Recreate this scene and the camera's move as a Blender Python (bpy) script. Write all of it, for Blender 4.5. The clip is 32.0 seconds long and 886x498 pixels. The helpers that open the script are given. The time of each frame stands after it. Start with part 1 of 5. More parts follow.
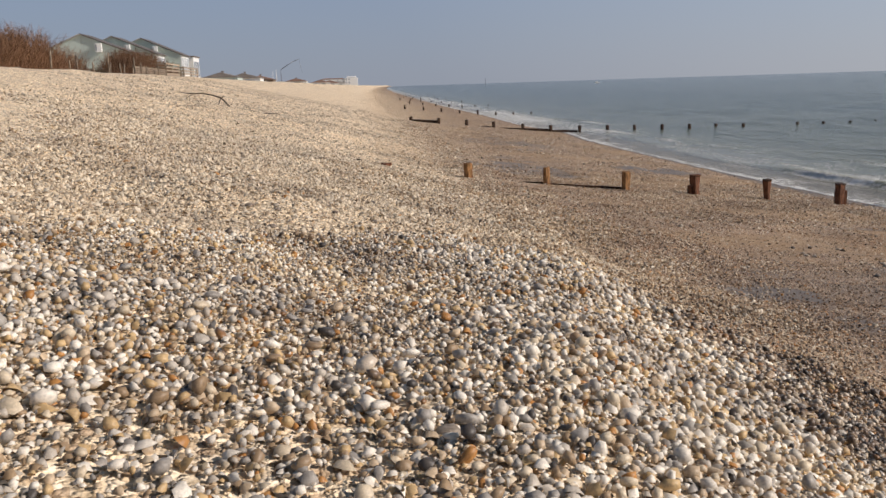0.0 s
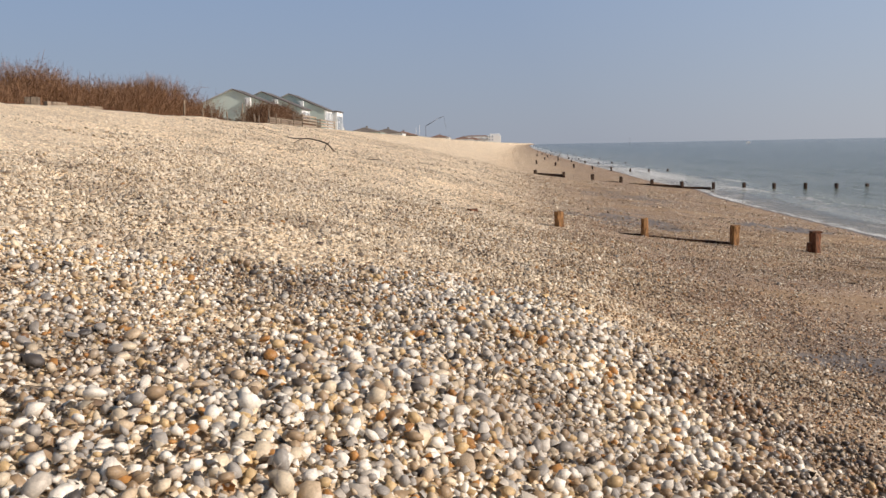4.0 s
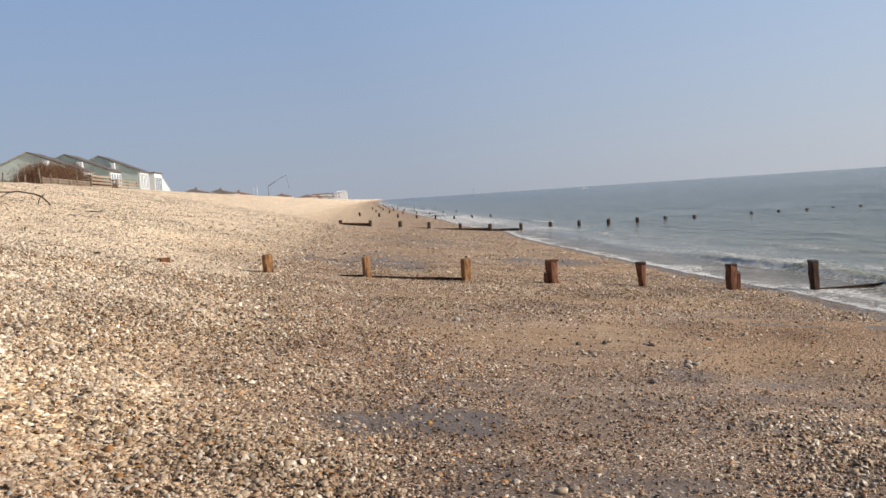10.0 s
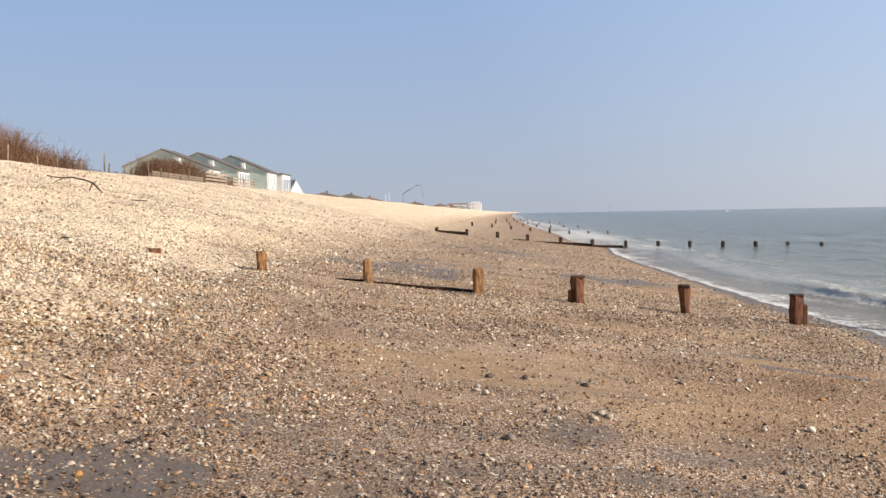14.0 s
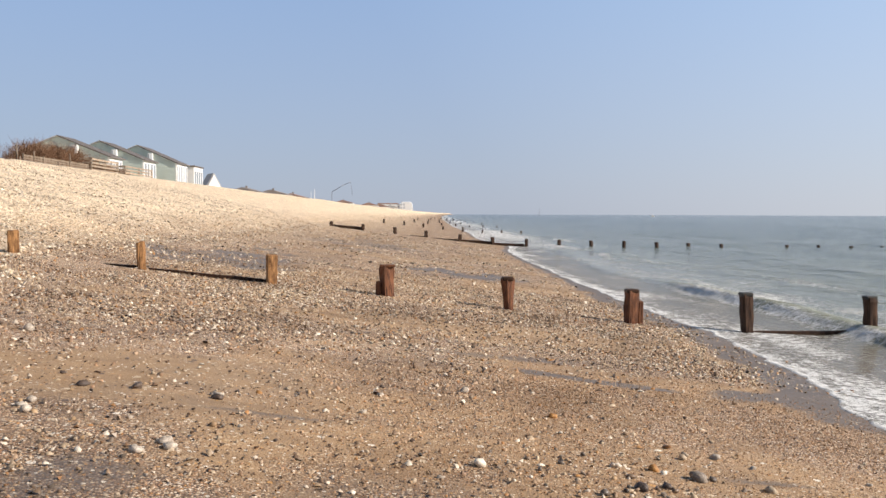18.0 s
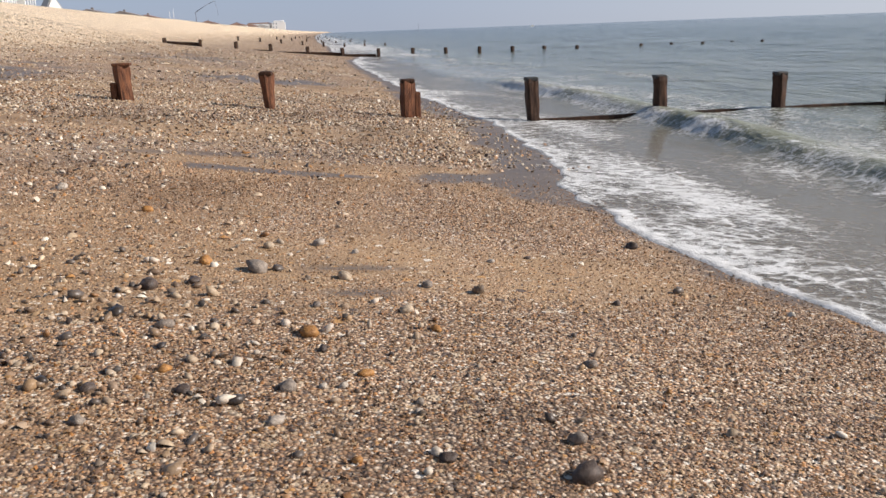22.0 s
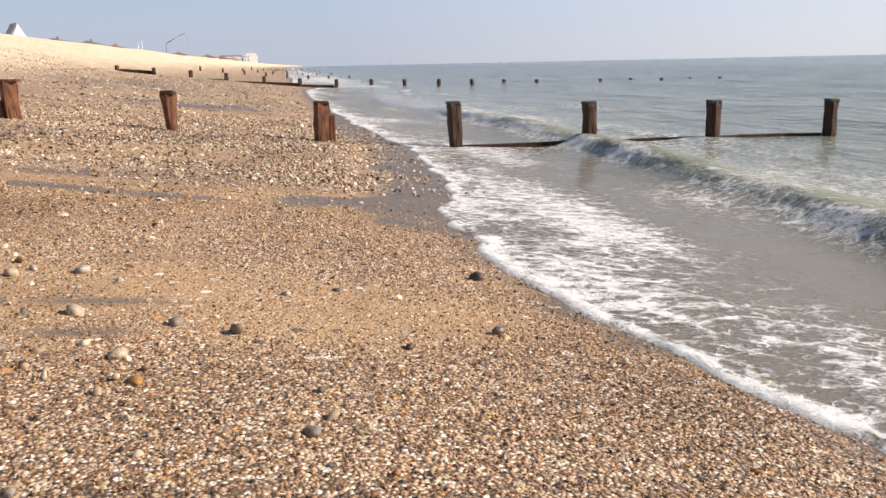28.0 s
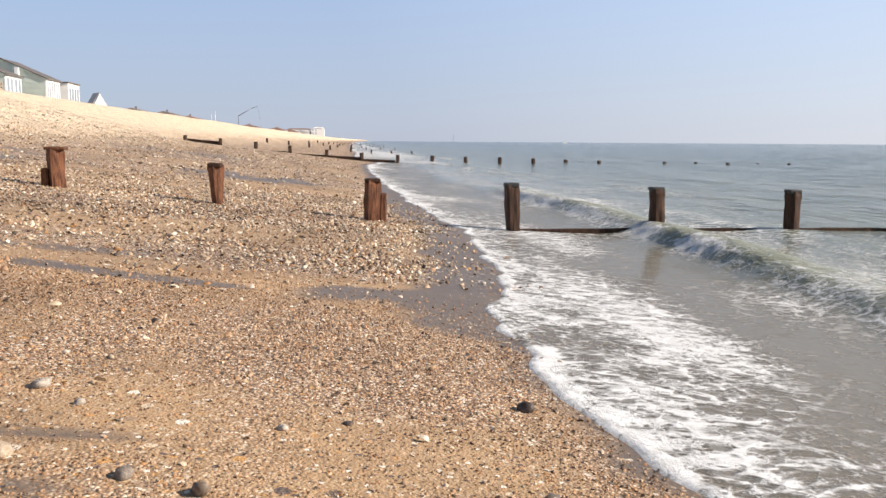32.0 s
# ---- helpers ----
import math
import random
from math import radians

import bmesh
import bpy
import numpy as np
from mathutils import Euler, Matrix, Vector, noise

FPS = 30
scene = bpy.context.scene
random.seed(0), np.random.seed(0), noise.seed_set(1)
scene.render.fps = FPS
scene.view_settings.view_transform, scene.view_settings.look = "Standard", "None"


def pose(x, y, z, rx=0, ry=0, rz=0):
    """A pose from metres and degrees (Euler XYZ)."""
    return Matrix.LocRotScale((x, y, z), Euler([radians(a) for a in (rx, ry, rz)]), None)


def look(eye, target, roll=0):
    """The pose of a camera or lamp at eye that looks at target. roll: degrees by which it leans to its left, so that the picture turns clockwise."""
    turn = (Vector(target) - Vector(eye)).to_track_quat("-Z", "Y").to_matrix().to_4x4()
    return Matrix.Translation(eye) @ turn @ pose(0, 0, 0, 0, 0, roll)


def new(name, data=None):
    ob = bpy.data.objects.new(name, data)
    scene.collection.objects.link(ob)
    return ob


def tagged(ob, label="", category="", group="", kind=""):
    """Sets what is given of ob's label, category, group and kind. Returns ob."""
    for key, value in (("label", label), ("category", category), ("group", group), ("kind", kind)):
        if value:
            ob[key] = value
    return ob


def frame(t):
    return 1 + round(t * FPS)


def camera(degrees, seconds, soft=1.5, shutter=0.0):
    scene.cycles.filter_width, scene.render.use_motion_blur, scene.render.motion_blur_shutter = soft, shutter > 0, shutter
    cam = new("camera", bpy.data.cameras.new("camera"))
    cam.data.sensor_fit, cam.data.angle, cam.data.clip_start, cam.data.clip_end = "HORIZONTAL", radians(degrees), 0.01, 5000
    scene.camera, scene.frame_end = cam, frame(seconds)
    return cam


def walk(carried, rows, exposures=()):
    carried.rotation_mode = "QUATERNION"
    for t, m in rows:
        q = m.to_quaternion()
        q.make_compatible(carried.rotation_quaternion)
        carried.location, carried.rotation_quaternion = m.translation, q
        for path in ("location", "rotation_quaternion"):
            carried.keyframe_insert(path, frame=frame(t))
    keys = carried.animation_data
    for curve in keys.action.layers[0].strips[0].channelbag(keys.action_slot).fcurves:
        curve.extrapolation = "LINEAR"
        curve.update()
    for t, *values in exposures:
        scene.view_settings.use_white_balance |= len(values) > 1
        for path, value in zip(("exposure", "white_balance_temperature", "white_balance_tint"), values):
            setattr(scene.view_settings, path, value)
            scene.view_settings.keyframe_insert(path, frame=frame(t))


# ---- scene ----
cam = camera(55.9, 32.0)

PATH = [
    (0, (-16.303, -25.514, 4.679), (-16.074, -23.565, 4.291), -1.8),
    (0.5, (-16.050, -25.278, 4.605), (-15.729, -23.320, 4.353), 0.9),
    (1, (-15.821, -25.196, 4.633), (-15.632, -23.210, 4.491), -0.8),
    (1.5, (-15.614, -25.144, 4.623), (-15.548, -23.151, 4.481), -2.6),
    (2, (-15.457, -24.972, 4.577), (-15.439, -22.974, 4.490), -1.3),
    (2.5, (-15.211, -24.803, 4.559), (-15.187, -22.810, 4.387), -2.05),
    (4.5, (-14.433, -24.147, 4.135), (-14.550, -22.166, 3.887), -0.8),
    (5, (-14.147, -23.854, 4.051), (-14.228, -21.860, 3.913), -0),
    (5.5, (-13.763, -23.596, 3.867), (-13.836, -21.600, 3.757), 0.7),
    (6, (-13.416, -23.351, 3.844), (-13.430, -21.353, 3.779), -1.5),
    (6.5, (-13.122, -23.236, 3.749), (-13.224, -21.240, 3.670), -0.8),
    (7, (-12.830, -22.975, 3.690), (-12.940, -20.982, 3.555), -1.5),
    (7.5, (-12.505, -22.754, 3.662), (-12.500, -20.759, 3.527), -1.5),
    (8, (-12.121, -22.512, 3.597), (-12.002, -20.529, 3.368), -2.5),
    (8.5, (-11.759, -22.179, 3.573), (-11.435, -20.218, 3.348), -1.4),
    (9, (-11.417, -21.983, 3.551), (-11.193, -20.003, 3.387), -0.7),
    (9.5, (-11.082, -21.680, 3.494), (-10.837, -19.699, 3.371), -1.6),
    (10, (-10.690, -21.450, 3.459), (-10.438, -19.470, 3.331), -3.8),
    (10.5, (-10.238, -21.176, 3.386), (-10.042, -19.199, 3.155), -3.3),
    (11, (-9.736, -20.873, 3.327), (-9.419, -18.916, 3.062), -3.3),
    (11.5, (-9.274, -20.619, 3.255), (-9.012, -18.647, 3.052), -1.3),
    (12, (-8.921, -20.377, 3.231), (-8.695, -18.393, 3.106), -0.1),
    (12.5, (-8.586, -20.217, 3.187), (-8.532, -18.224, 3.030), -0.2),
    (13, (-8.275, -19.913, 3.126), (-8.222, -17.916, 3.020), -0.1),
    (13.5, (-7.940, -19.646, 3.129), (-7.922, -17.647, 3.070), -1.6),
    (14, (-7.557, -19.338, 3.058), (-7.623, -17.341, 2.974), -1),
    (14.5, (-7.238, -19.026, 3.017), (-7.235, -17.027, 2.953), -0.3),
    (16.5, (-5.826, -17.634, 2.722), (-5.824, -15.636, 2.643), -1.1),
    (17, (-5.521, -17.314, 2.730), (-5.416, -15.319, 2.632), -1.7),
    (17.5, (-5.133, -17.095, 2.672), (-5.105, -15.099, 2.558), -0.1),
    (18, (-4.771, -16.815, 2.605), (-4.676, -14.819, 2.521), 0.2),
    (18.5, (-4.405, -16.653, 2.503), (-4.259, -14.670, 2.287), -2.3),
    (19, (-4.077, -16.471, 2.438), (-3.947, -14.503, 2.104), -3.1),
    (19.5, (-3.803, -16.260, 2.371), (-3.549, -14.311, 2.005), -1.8),
    (20, (-3.465, -16.132, 2.278), (-3.252, -14.173, 1.938), -2.6),
    (20.5, (-3.187, -15.973, 2.175), (-2.872, -14.036, 1.791), -1.3),
    (21, (-2.867, -15.837, 2.065), (-2.461, -13.934, 1.604), -0.5),
    (21.5, (-2.601, -15.790, 2.013), (-2.230, -13.893, 1.498), -1.4),
    (22, (-2.367, -15.601, 1.966), (-2.023, -13.698, 1.455), -2.1),
    (22.5, (-2.060, -15.482, 1.904), (-1.763, -13.585, 1.344), -4.1),
    (23, (-1.872, -15.330, 1.823), (-1.508, -13.493, 1.120), -2),
    (23.5, (-1.698, -15.167, 1.782), (-1.417, -13.311, 1.091), -4.1),
    (24, (-1.533, -15.151, 1.781), (-1.414, -13.241, 1.199), -4.4),
    (24.5, (-1.365, -15.075, 1.757), (-1.181, -13.150, 1.245), -4.8),
    (25, (-1.315, -14.988, 1.716), (-1.048, -13.074, 1.199), -4.57),
    (25.5, (-1.287, -14.946, 1.673), (-0.991, -13.046, 1.125), -4.1),
    (27.5, (-1.260, -14.970, 1.676), (-0.853, -13.070, 1.201), -1.4),
    (28, (-1.246, -14.929, 1.683), (-0.828, -13.022, 1.249), -1.2),
    (28.5, (-1.251, -14.944, 1.695), (-0.819, -13.034, 1.286), -1.5),
    (29, (-1.269, -14.933, 1.733), (-0.825, -13.022, 1.345), -1.5),
    (29.5, (-1.256, -14.835, 1.748), (-0.805, -12.922, 1.383), -2.1),
    (30, (-1.134, -14.772, 1.737), (-0.795, -12.838, 1.358), -1.2),
    (30.5, (-1.038, -14.558, 1.702), (-0.767, -12.611, 1.331), 0.2),
    (31, (-1.014, -14.360, 1.706), (-0.662, -12.439, 1.273), 0.8),
    (31.5, (-1.023, -14.229, 1.700), (-0.772, -12.276, 1.349), -0.2),
    (32, (-0.983, -14.014, 1.707), (-0.692, -12.051, 1.451), 0.4),
]
EXPOSURES = [(0, -0.25, 6400, 13), (1, -0.02, 6450, 13), (2.2, 0.03, 6450, 12), (5, -0.08, 6500, 13), (6, -0.08, 6500, 13), (7, -0.14, 6500, 12), (8, -0.18, 6450, 12),
             (9, 0.07, 6450, 12), (11, 0.16, 6400, 12), (12, 0.34, 6450, 12), (13, 0.36, 6500, 12),
             (18, 0.37, 6450, 12), (19, 0.29, 6350, 11), (20, 0.26, 6300, 12), (22, 0.22, 6200, 13), (23, 0.18, 6200, 13), (24, 0.44, 6200, 13),
             (25, 0.53, 6300, 13), (28, 0.57, 6600, 14), (29, 0.55, 6550, 14), (32, 0.56, 6450, 13)]
walk(cam, [(t, look(eye, target, roll)) for t, eye, target, roll in PATH], EXPOSURES)

# ---- light ----
SUN_DIR = Vector((0.84, -0.20, 0.50)).normalized()
world = bpy.data.worlds.new("sky")
scene.world = world
world.use_nodes = True
wn = world.node_tree
sky = wn.nodes.new("ShaderNodeTexSky")
sky.sky_type, sky.sun_disc = "NISHITA", False
sky.sun_elevation = math.asin(SUN_DIR.z)
sky.sun_rotation = math.atan2(SUN_DIR.x, SUN_DIR.y)
sky.air_density, sky.dust_density, sky.ozone_density, sky.altitude = 1.0, 0.4, 3.0, 0
haze = wn.nodes.new("ShaderNodeMix")  # thin haze evens the sky out
haze.data_type = "RGBA"
ray = wn.nodes.new("ShaderNodeTexCoord")
lift = wn.nodes.new("ShaderNodeSeparateXYZ")
wn.links.new(ray.outputs["Generated"], lift.inputs[0])
thin = wn.nodes.new("ShaderNodeMapRange")  # haze thins out with height
for key, v in (("From Min", 0.0), ("From Max", 0.45), ("To Min", 0.94), ("To Max", 0.60)):
    thin.inputs[key].default_value = v
wn.links.new(lift.outputs["Z"], thin.inputs["Value"])
wn.links.new(thin.outputs[0], haze.inputs[0])
near_sun = wn.nodes.new("ShaderNodeVectorMath")  # and brightens towards the sun
near_sun.operation = "DOT_PRODUCT"
wn.links.new(ray.outputs["Generated"], near_sun.inputs[0])
near_sun.inputs[1].default_value = SUN_DIR
glow = wn.nodes.new("ShaderNodeMapRange")
glow.inputs["From Min"].default_value = -1.0
wn.links.new(near_sun.outputs["Value"], glow.inputs["Value"])
veil = wn.nodes.new("ShaderNodeValToRGB")
while len(veil.color_ramp.elements) < 4:
    veil.color_ramp.elements.new(0.5)
for e, (at, c) in zip(veil.color_ramp.elements, ((0.25, (0.31, 0.355, 0.43)), (0.45, (0.335, 0.375, 0.445)), (0.66, (0.46, 0.49, 0.535)), (1.0, (0.66, 0.65, 0.62)))):
    e.position, e.color = at, (*c, 1)
wn.links.new(glow.outputs[0], veil.inputs["Fac"])
tenfold = wn.nodes.new("ShaderNodeVectorMath")
tenfold.operation = "SCALE"
tenfold.inputs["Scale"].default_value = 10.0
wn.links.new(veil.outputs["Color"], tenfold.inputs[0])
tinge = wn.nodes.new("ShaderNodeMix")  # bluer away from the horizon
tinge.data_type = "RGBA"
rise = wn.nodes.new("ShaderNodeMapRange")
rise.inputs["From Max"].default_value = 0.32
wn.links.new(lift.outputs["Z"], rise.inputs["Value"])
wn.links.new(rise.outputs[0], tinge.inputs[0])
tinge.inputs[6].default_value, tinge.inputs[7].default_value = (1, 1, 1, 1), (0.76, 1.01, 1.34, 1)
tinted = wn.nodes.new("ShaderNodeVectorMath")
tinted.operation = "MULTIPLY"
wn.links.new(tenfold.outputs[0], tinted.inputs[0])
wn.links.new(tinge.outputs[2], tinted.inputs[1])
wn.links.new(tinted.outputs[0], haze.inputs[7])
wn.links.new(sky.outputs["Color"], haze.inputs[6])
zenith = wn.nodes.new("ShaderNodeMapRange")  # darker overhead
for key, v in (("From Min", 0.30), ("From Max", 0.72), ("To Min", 1.0), ("To Max", 0.18)):
    zenith.inputs[key].default_value = v
wn.links.new(lift.outputs["Z"], zenith.inputs["Value"])
dome = wn.nodes.new("ShaderNodeVectorMath")
dome.operation = "SCALE"
wn.links.new(haze.outputs[2], dome.inputs[0])
wn.links.new(zenith.outputs[0], dome.inputs["Scale"])
wn.links.new(dome.outputs[0], wn.nodes["Background"].inputs["Color"])
wn.nodes["Background"].inputs["Strength"].default_value = 0.10
sun_data = bpy.data.lights.new("sun", "SUN")
sun_data.energy, sun_data.angle, sun_data.color = 5.0, radians(0.6), (1.0, 0.90, 0.79)
sun = new("sun", sun_data)
sun.matrix_world = look((40, -20, 60), Vector((40, -20, 60)) - SUN_DIR)

# ---- numbers: noise, beach profile, waterline ----
RNG = np.random.default_rng(7)
PERM = RNG.permutation(4096)


def grain(x, y, cell, seed=0):
    """Smooth value noise, -1 to 1."""
    x, y = np.asarray(x, float) / cell + seed * 17.3, np.asarray(y, float) / cell + seed * 9.1
    ix, iy = np.floor(x).astype(int), np.floor(y).astype(int)
    fx, fy = x - ix, y - iy
    fx, fy = fx * fx * (3 - 2 * fx), fy * fy * (3 - 2 * fy)

    def at(a, b):
        return PERM[(PERM[(ix + a) & 4095] + iy + b) & 4095] / 2047.5 - 1

    return (at(0, 0) * (1 - fx) + at(1, 0) * fx) * (1 - fy) + (at(0, 1) * (1 - fx) + at(1, 1) * fx) * fy


def ramp01(v, a, b):
    s = np.clip((np.asarray(v, float) - a) / (b - a), 0, 1)
    return s * s * (3 - 2 * s)


PX = [-900, -90, -60, -45, -33, -30, -27, -24, -21, -18.5, -16.1, -14.7, -13.4, -12.4, -11.3, -10.6, -9.7, -8.5, -6.6,
      -5.3, -4, -2.3, -1.7, 0, 2.3, 5, 10, 30, 60, 200, 900]
PZ = [5.0, 5.5, 5.8, 5.9, 5.95, 5.95, 5.4, 4.7, 4.05, 3.5, 2.96, 2.6, 2.22, 1.87, 1.72, 1.56, 1.45, 1.3, 1.13,
      0.96, 0.83, 0.62, 0.56, 0.37, 0.16, -0.04, -0.38, -1.5, -2.6, -6, -9]


def bend(y):
    """How far the shore has swung seaward at y."""
    return 36 * (np.clip(y, 0, None) / 900) ** 1.25


def beach_z(x, y):
    x, y = np.asarray(x, float), np.asarray(y, float)
    q = x - bend(y)
    w = np.clip((-11 - q) / 4, 0, 1) * np.clip((q + 34) / 8, 0, 1)
    s = np.clip(0.125 * (-10 - y), -1.5, 1.6) * w * (1 - 0.85 * ramp01(y, 2, 9))
    z = np.interp(q - s, PX, PZ)
    upper = ramp01(-q, 11, 15) * ramp01(q, -60, -33)
    near = ramp01(-y, -60, -20)
    rim = -15.0 + 0.28 * (y + 20)
    z = z + 0.15 * np.exp(-((q - rim - 0.3 * grain(y, 0 * y, 2.0, 15)) / 0.6) ** 2) * ramp01(-y, 9, 14)
    z = z + near * upper * (0.075 * grain(x, y, 2.4, 1) + 0.028 * grain(x, y, 0.8, 2))
    z = z + near * 0.012 * grain(x, y, 1.3, 3) * ramp01(-q, 0, 4)
    far = ramp01(y, 40, 120)
    return z + far * 0.25 * grain(x, y, 25, 4) * ramp01(-q, 6, 20) * ramp01(q, -80, -40)


WY = [-60, -20, -14, -13, -12.2, -11.2, -10.3, -9.3, -8.3, -7.4, -6.6, -5.2, -3, 0, 3, 8, 14, 26, 36, 46, 60, 90, 140, 250, 900, 1600]
WX = [0.4, 0.9, 0.98, 0.95, 0.75, 0.45, 0.28, 0.24, 0.28, 0.35, 0.6, 0.95, 1.15, 1.3, 1.15, 1.0, 0.95, 0.9, 1.2, 2.4, 0.9, 1.6, 1.0, 1.5, 2, 2]


def water_x(y):
    y = np.asarray(y, float)
    return np.interp(y, WY, WX) + bend(y) + 0.13 * grain(y, 0 * y, 0.9, 5) + 0.09 * grain(y, 0 * y, 0.33, 6)


def wetness(x, y):
    """1 where the ground is dark, wet sand; a low value darkens part of the mid beach."""
    wob = 0.5 * grain(x, y, 0.8, 8) + 0.3 * grain(x, y, 0.3, 9)
    reach = np.interp(y, (-14, -11, -9, -8, -6.6, -5, 1, 4, 12), (0.08, 0.10, 0.18, 0.8, 1.0, 0.75, 0.85, 0.8, 0.4))
    out = 0.85 * ramp01(x - water_x(y) + reach + 0.35 * wob, -0.2, 0.3)
    out = np.maximum(out, 0.54 * np.exp(-((x + 8.9) / 2.4) ** 2 - ((y + 14.0) / 3.8) ** 2) * (0.75 + 0.8 * wob))

    # a broad stretch of the mid beach is made slightly darker
    out = np.maximum(out, 0.26 * np.exp(-((x + 6.0) / 3.0) ** 2 - ((y + 9.5) / 4.0) ** 2) * (0.8 + 0.7 * wob))

    out = np.maximum(out, 0.42 * np.exp(-((x + 4.9) / 0.95) ** 2 - ((y + 12.4) / 1.1) ** 2) * (0.8 + 0.9 * wob))

    def pool(cx, cy, rx, ry, amount):
        d = np.sqrt(((x - cx) / rx) ** 2 + ((y - cy) / ry) ** 2)
        rag = 0.35 + 0.65 * min(1.0, ry / 0.5)
        return amount * ramp01(1.1 - d + rag * (1.3 * wob + 0.5 * grain(x * 0.5, y, 0.5, 19)), 0.0, 0.9)

    for p in ((-9.8, -14.3, 1.6, 0.6, 0.95), (-8.0, -15.8, 2.0, 1.3, 0.62), (-6.8, -14.3, 1.7, 0.7, 0.55), (-10.0, -16.4, 1.2, 0.6, 0.45), (-9.6, 5.6, 2.4, 3.4, 0.75), (0.05, -7.1, 0.95, 0.55, 0.92), (0.2, -7.9, 0.9, 0.7, 0.9),
              (-2.05, -10.75, 0.45, 0.08, 0.7), (-2.05, -11.25, 0.3, 0.07, 0.7), (-6.4, -13.4, 1.0, 0.45, 0.6), (-5.7, -10.28, 0.75, 0.09, 0.75), (-5.6, -12.5, 1.4, 0.75, 0.6), (-4.9, -13.3, 1.2, 0.3, 0.7), (-7.4, -16.4, 1.6, 0.7, 0.6), (-5.9, -15.4, 1.0, 0.8, 0.5), (-4.0, -11.1, 0.5, 0.06, 0.6),
              (-3.2, -6.2, 1.0, 0.3, 0.6), (-6.3, 24, 3.0, 5.0, 0.6), (-3.0, 9.0, 2.4, 1.6, 0.8), (-3.0, -15.2, 0.8, 0.3, 0.6)):
        out = np.maximum(out, pool(*p))
    # a thin run of standing water along the foot of the near hollow
    run = np.abs(y + 7.02 + 0.17 * (x + 3.3) + 0.05 * grain(x, 0 * x, 0.6, 18)) / (0.21 - 0.07 * np.clip(x + 3.3, 0, 2))
    out = np.maximum(out, 0.95 * ramp01(1.5 - run + 0.6 * wob, 0.0, 0.9) * ramp01(x + 0.3 * wob, -3.7, -3.3) * (1 - ramp01(x + 0.3 * wob, -1.75, -1.4)))
    return np.clip(out, 0, 1)


def sandiness(x, y):
    """1 where the lower beach is bare sand, 0 where gravel lies thick."""
    q = x - bend(y)
    s = 0.5 + 0.6 * grain(x * 0.5, y * 0.9, 1.6, 11) + 0.3 * grain(x, y, 0.5, 12)
    band = np.exp(-((y + 6.85 + 0.10 * (q + 2)) / 0.42) ** 2) * ramp01(q, -3.9, -2.9)
    band = np.maximum(band, 0.95 * np.exp(-((q + 0.9) / 2.2) ** 2 - ((y - 6.8) / 2.0) ** 2))
    flat = 0.12 * np.exp(-((x + 1.1) / 1.7) ** 2 - ((y + 9.6) / 1.1) ** 2)
    return np.clip(s * ramp01(q, -12.5, -8.5) * 0.85 + band + flat, 0, 1)


def paleness(x, y):
    """1 on the dry cream shingle, 0 on the brown lower beach, easing over metres."""
    q = x - bend(y)
    edge = np.interp(y, (-20, -14, -8, 0, 11, 30, 60, 120), (-12.0, -11.6, -11.9, -12.6, -12.8, -11.5, -9.0, -7.5))
    wide = np.interp(y, (-20, -8, 11, 30, 60, 120), (1.6, 2.2, 3.4, 4.5, 6.5, 7.5))
    return 1 - ramp01((q + 0.9 * grain(x, y, 1.5, 14) + 0.5 * grain(x, y, 0.6, 17) - edge) / wide, -1, 1)


def tan_share(x, y):
    """Share of tan among the cream stones."""
    return ramp01(x - bend(y) + 1.3 * grain(x, y, 1.8, 90) + 0.7 * grain(x, y, 0.7, 93), -16.8, -11.6)


# ---- materials ----
def material(name):
    m = bpy.data.materials.new(name)
    m.use_nodes = True
    return m, m.node_tree, m.node_tree.nodes["Principled BSDF"]


def node(tree, kind, **values):
    n = tree.nodes.new(kind)
    for key, v in values.items():
        n.inputs[key.replace("_", " ")].default_value = v
    return n


def ramp(tree, fac, stops, mode="LINEAR"):
    r = tree.nodes.new("ShaderNodeValToRGB")
    r.color_ramp.interpolation = mode
    while len(r.color_ramp.elements) < len(stops):
        r.color_ramp.elements.new(0.5)
    for e, (at, c) in zip(r.color_ramp.elements, stops):
        e.position, e.color = at, (*c, 1) if len(c) == 3 else c
    tree.links.new(fac, r.inputs["Fac"])
    return r.outputs["Color"]


def mix(tree, fac, a, b, how="MIX"):
    n = tree.nodes.new("ShaderNodeMix")
    n.data_type, n.blend_type = "RGBA", how
    for socket, v in ((n.inputs[0], fac), (n.inputs[6], a), (n.inputs[7], b)):
        if isinstance(v, bpy.types.NodeSocket):
            tree.links.new(v, socket)
        else:
            socket.default_value = (*v, 1) if isinstance(v, tuple) else v
    return n.outputs[2]


def sums(tree, op, a, b=0.0, c=None):
    n = tree.nodes.new("ShaderNodeMath")
    n.operation = op
    for socket, v in zip(n.inputs, (a, b, c)):
        if isinstance(v, bpy.types.NodeSocket):
            tree.links.new(v, socket)
        elif v is not None:
            socket.default_value = v
    return n.outputs[0]


def attr(tree, name):
    n = tree.nodes.new("ShaderNodeAttribute")
    n.attribute_name = name
    return n.outputs["Fac"]


def bump(tree, height, strength, distance, shader, before=None):
    b = node(tree, "ShaderNodeBump", Strength=strength, Distance=distance)
    tree.links.new(height, b.inputs["Height"])
    if before is not None:
        tree.links.new(before, b.inputs["Normal"])
    tree.links.new(b.outputs["Normal"], shader.inputs["Normal"])
    return b.outputs["Normal"]


def coords(tree):
    return tree.nodes.new("ShaderNodeTexCoord").outputs["Object"]


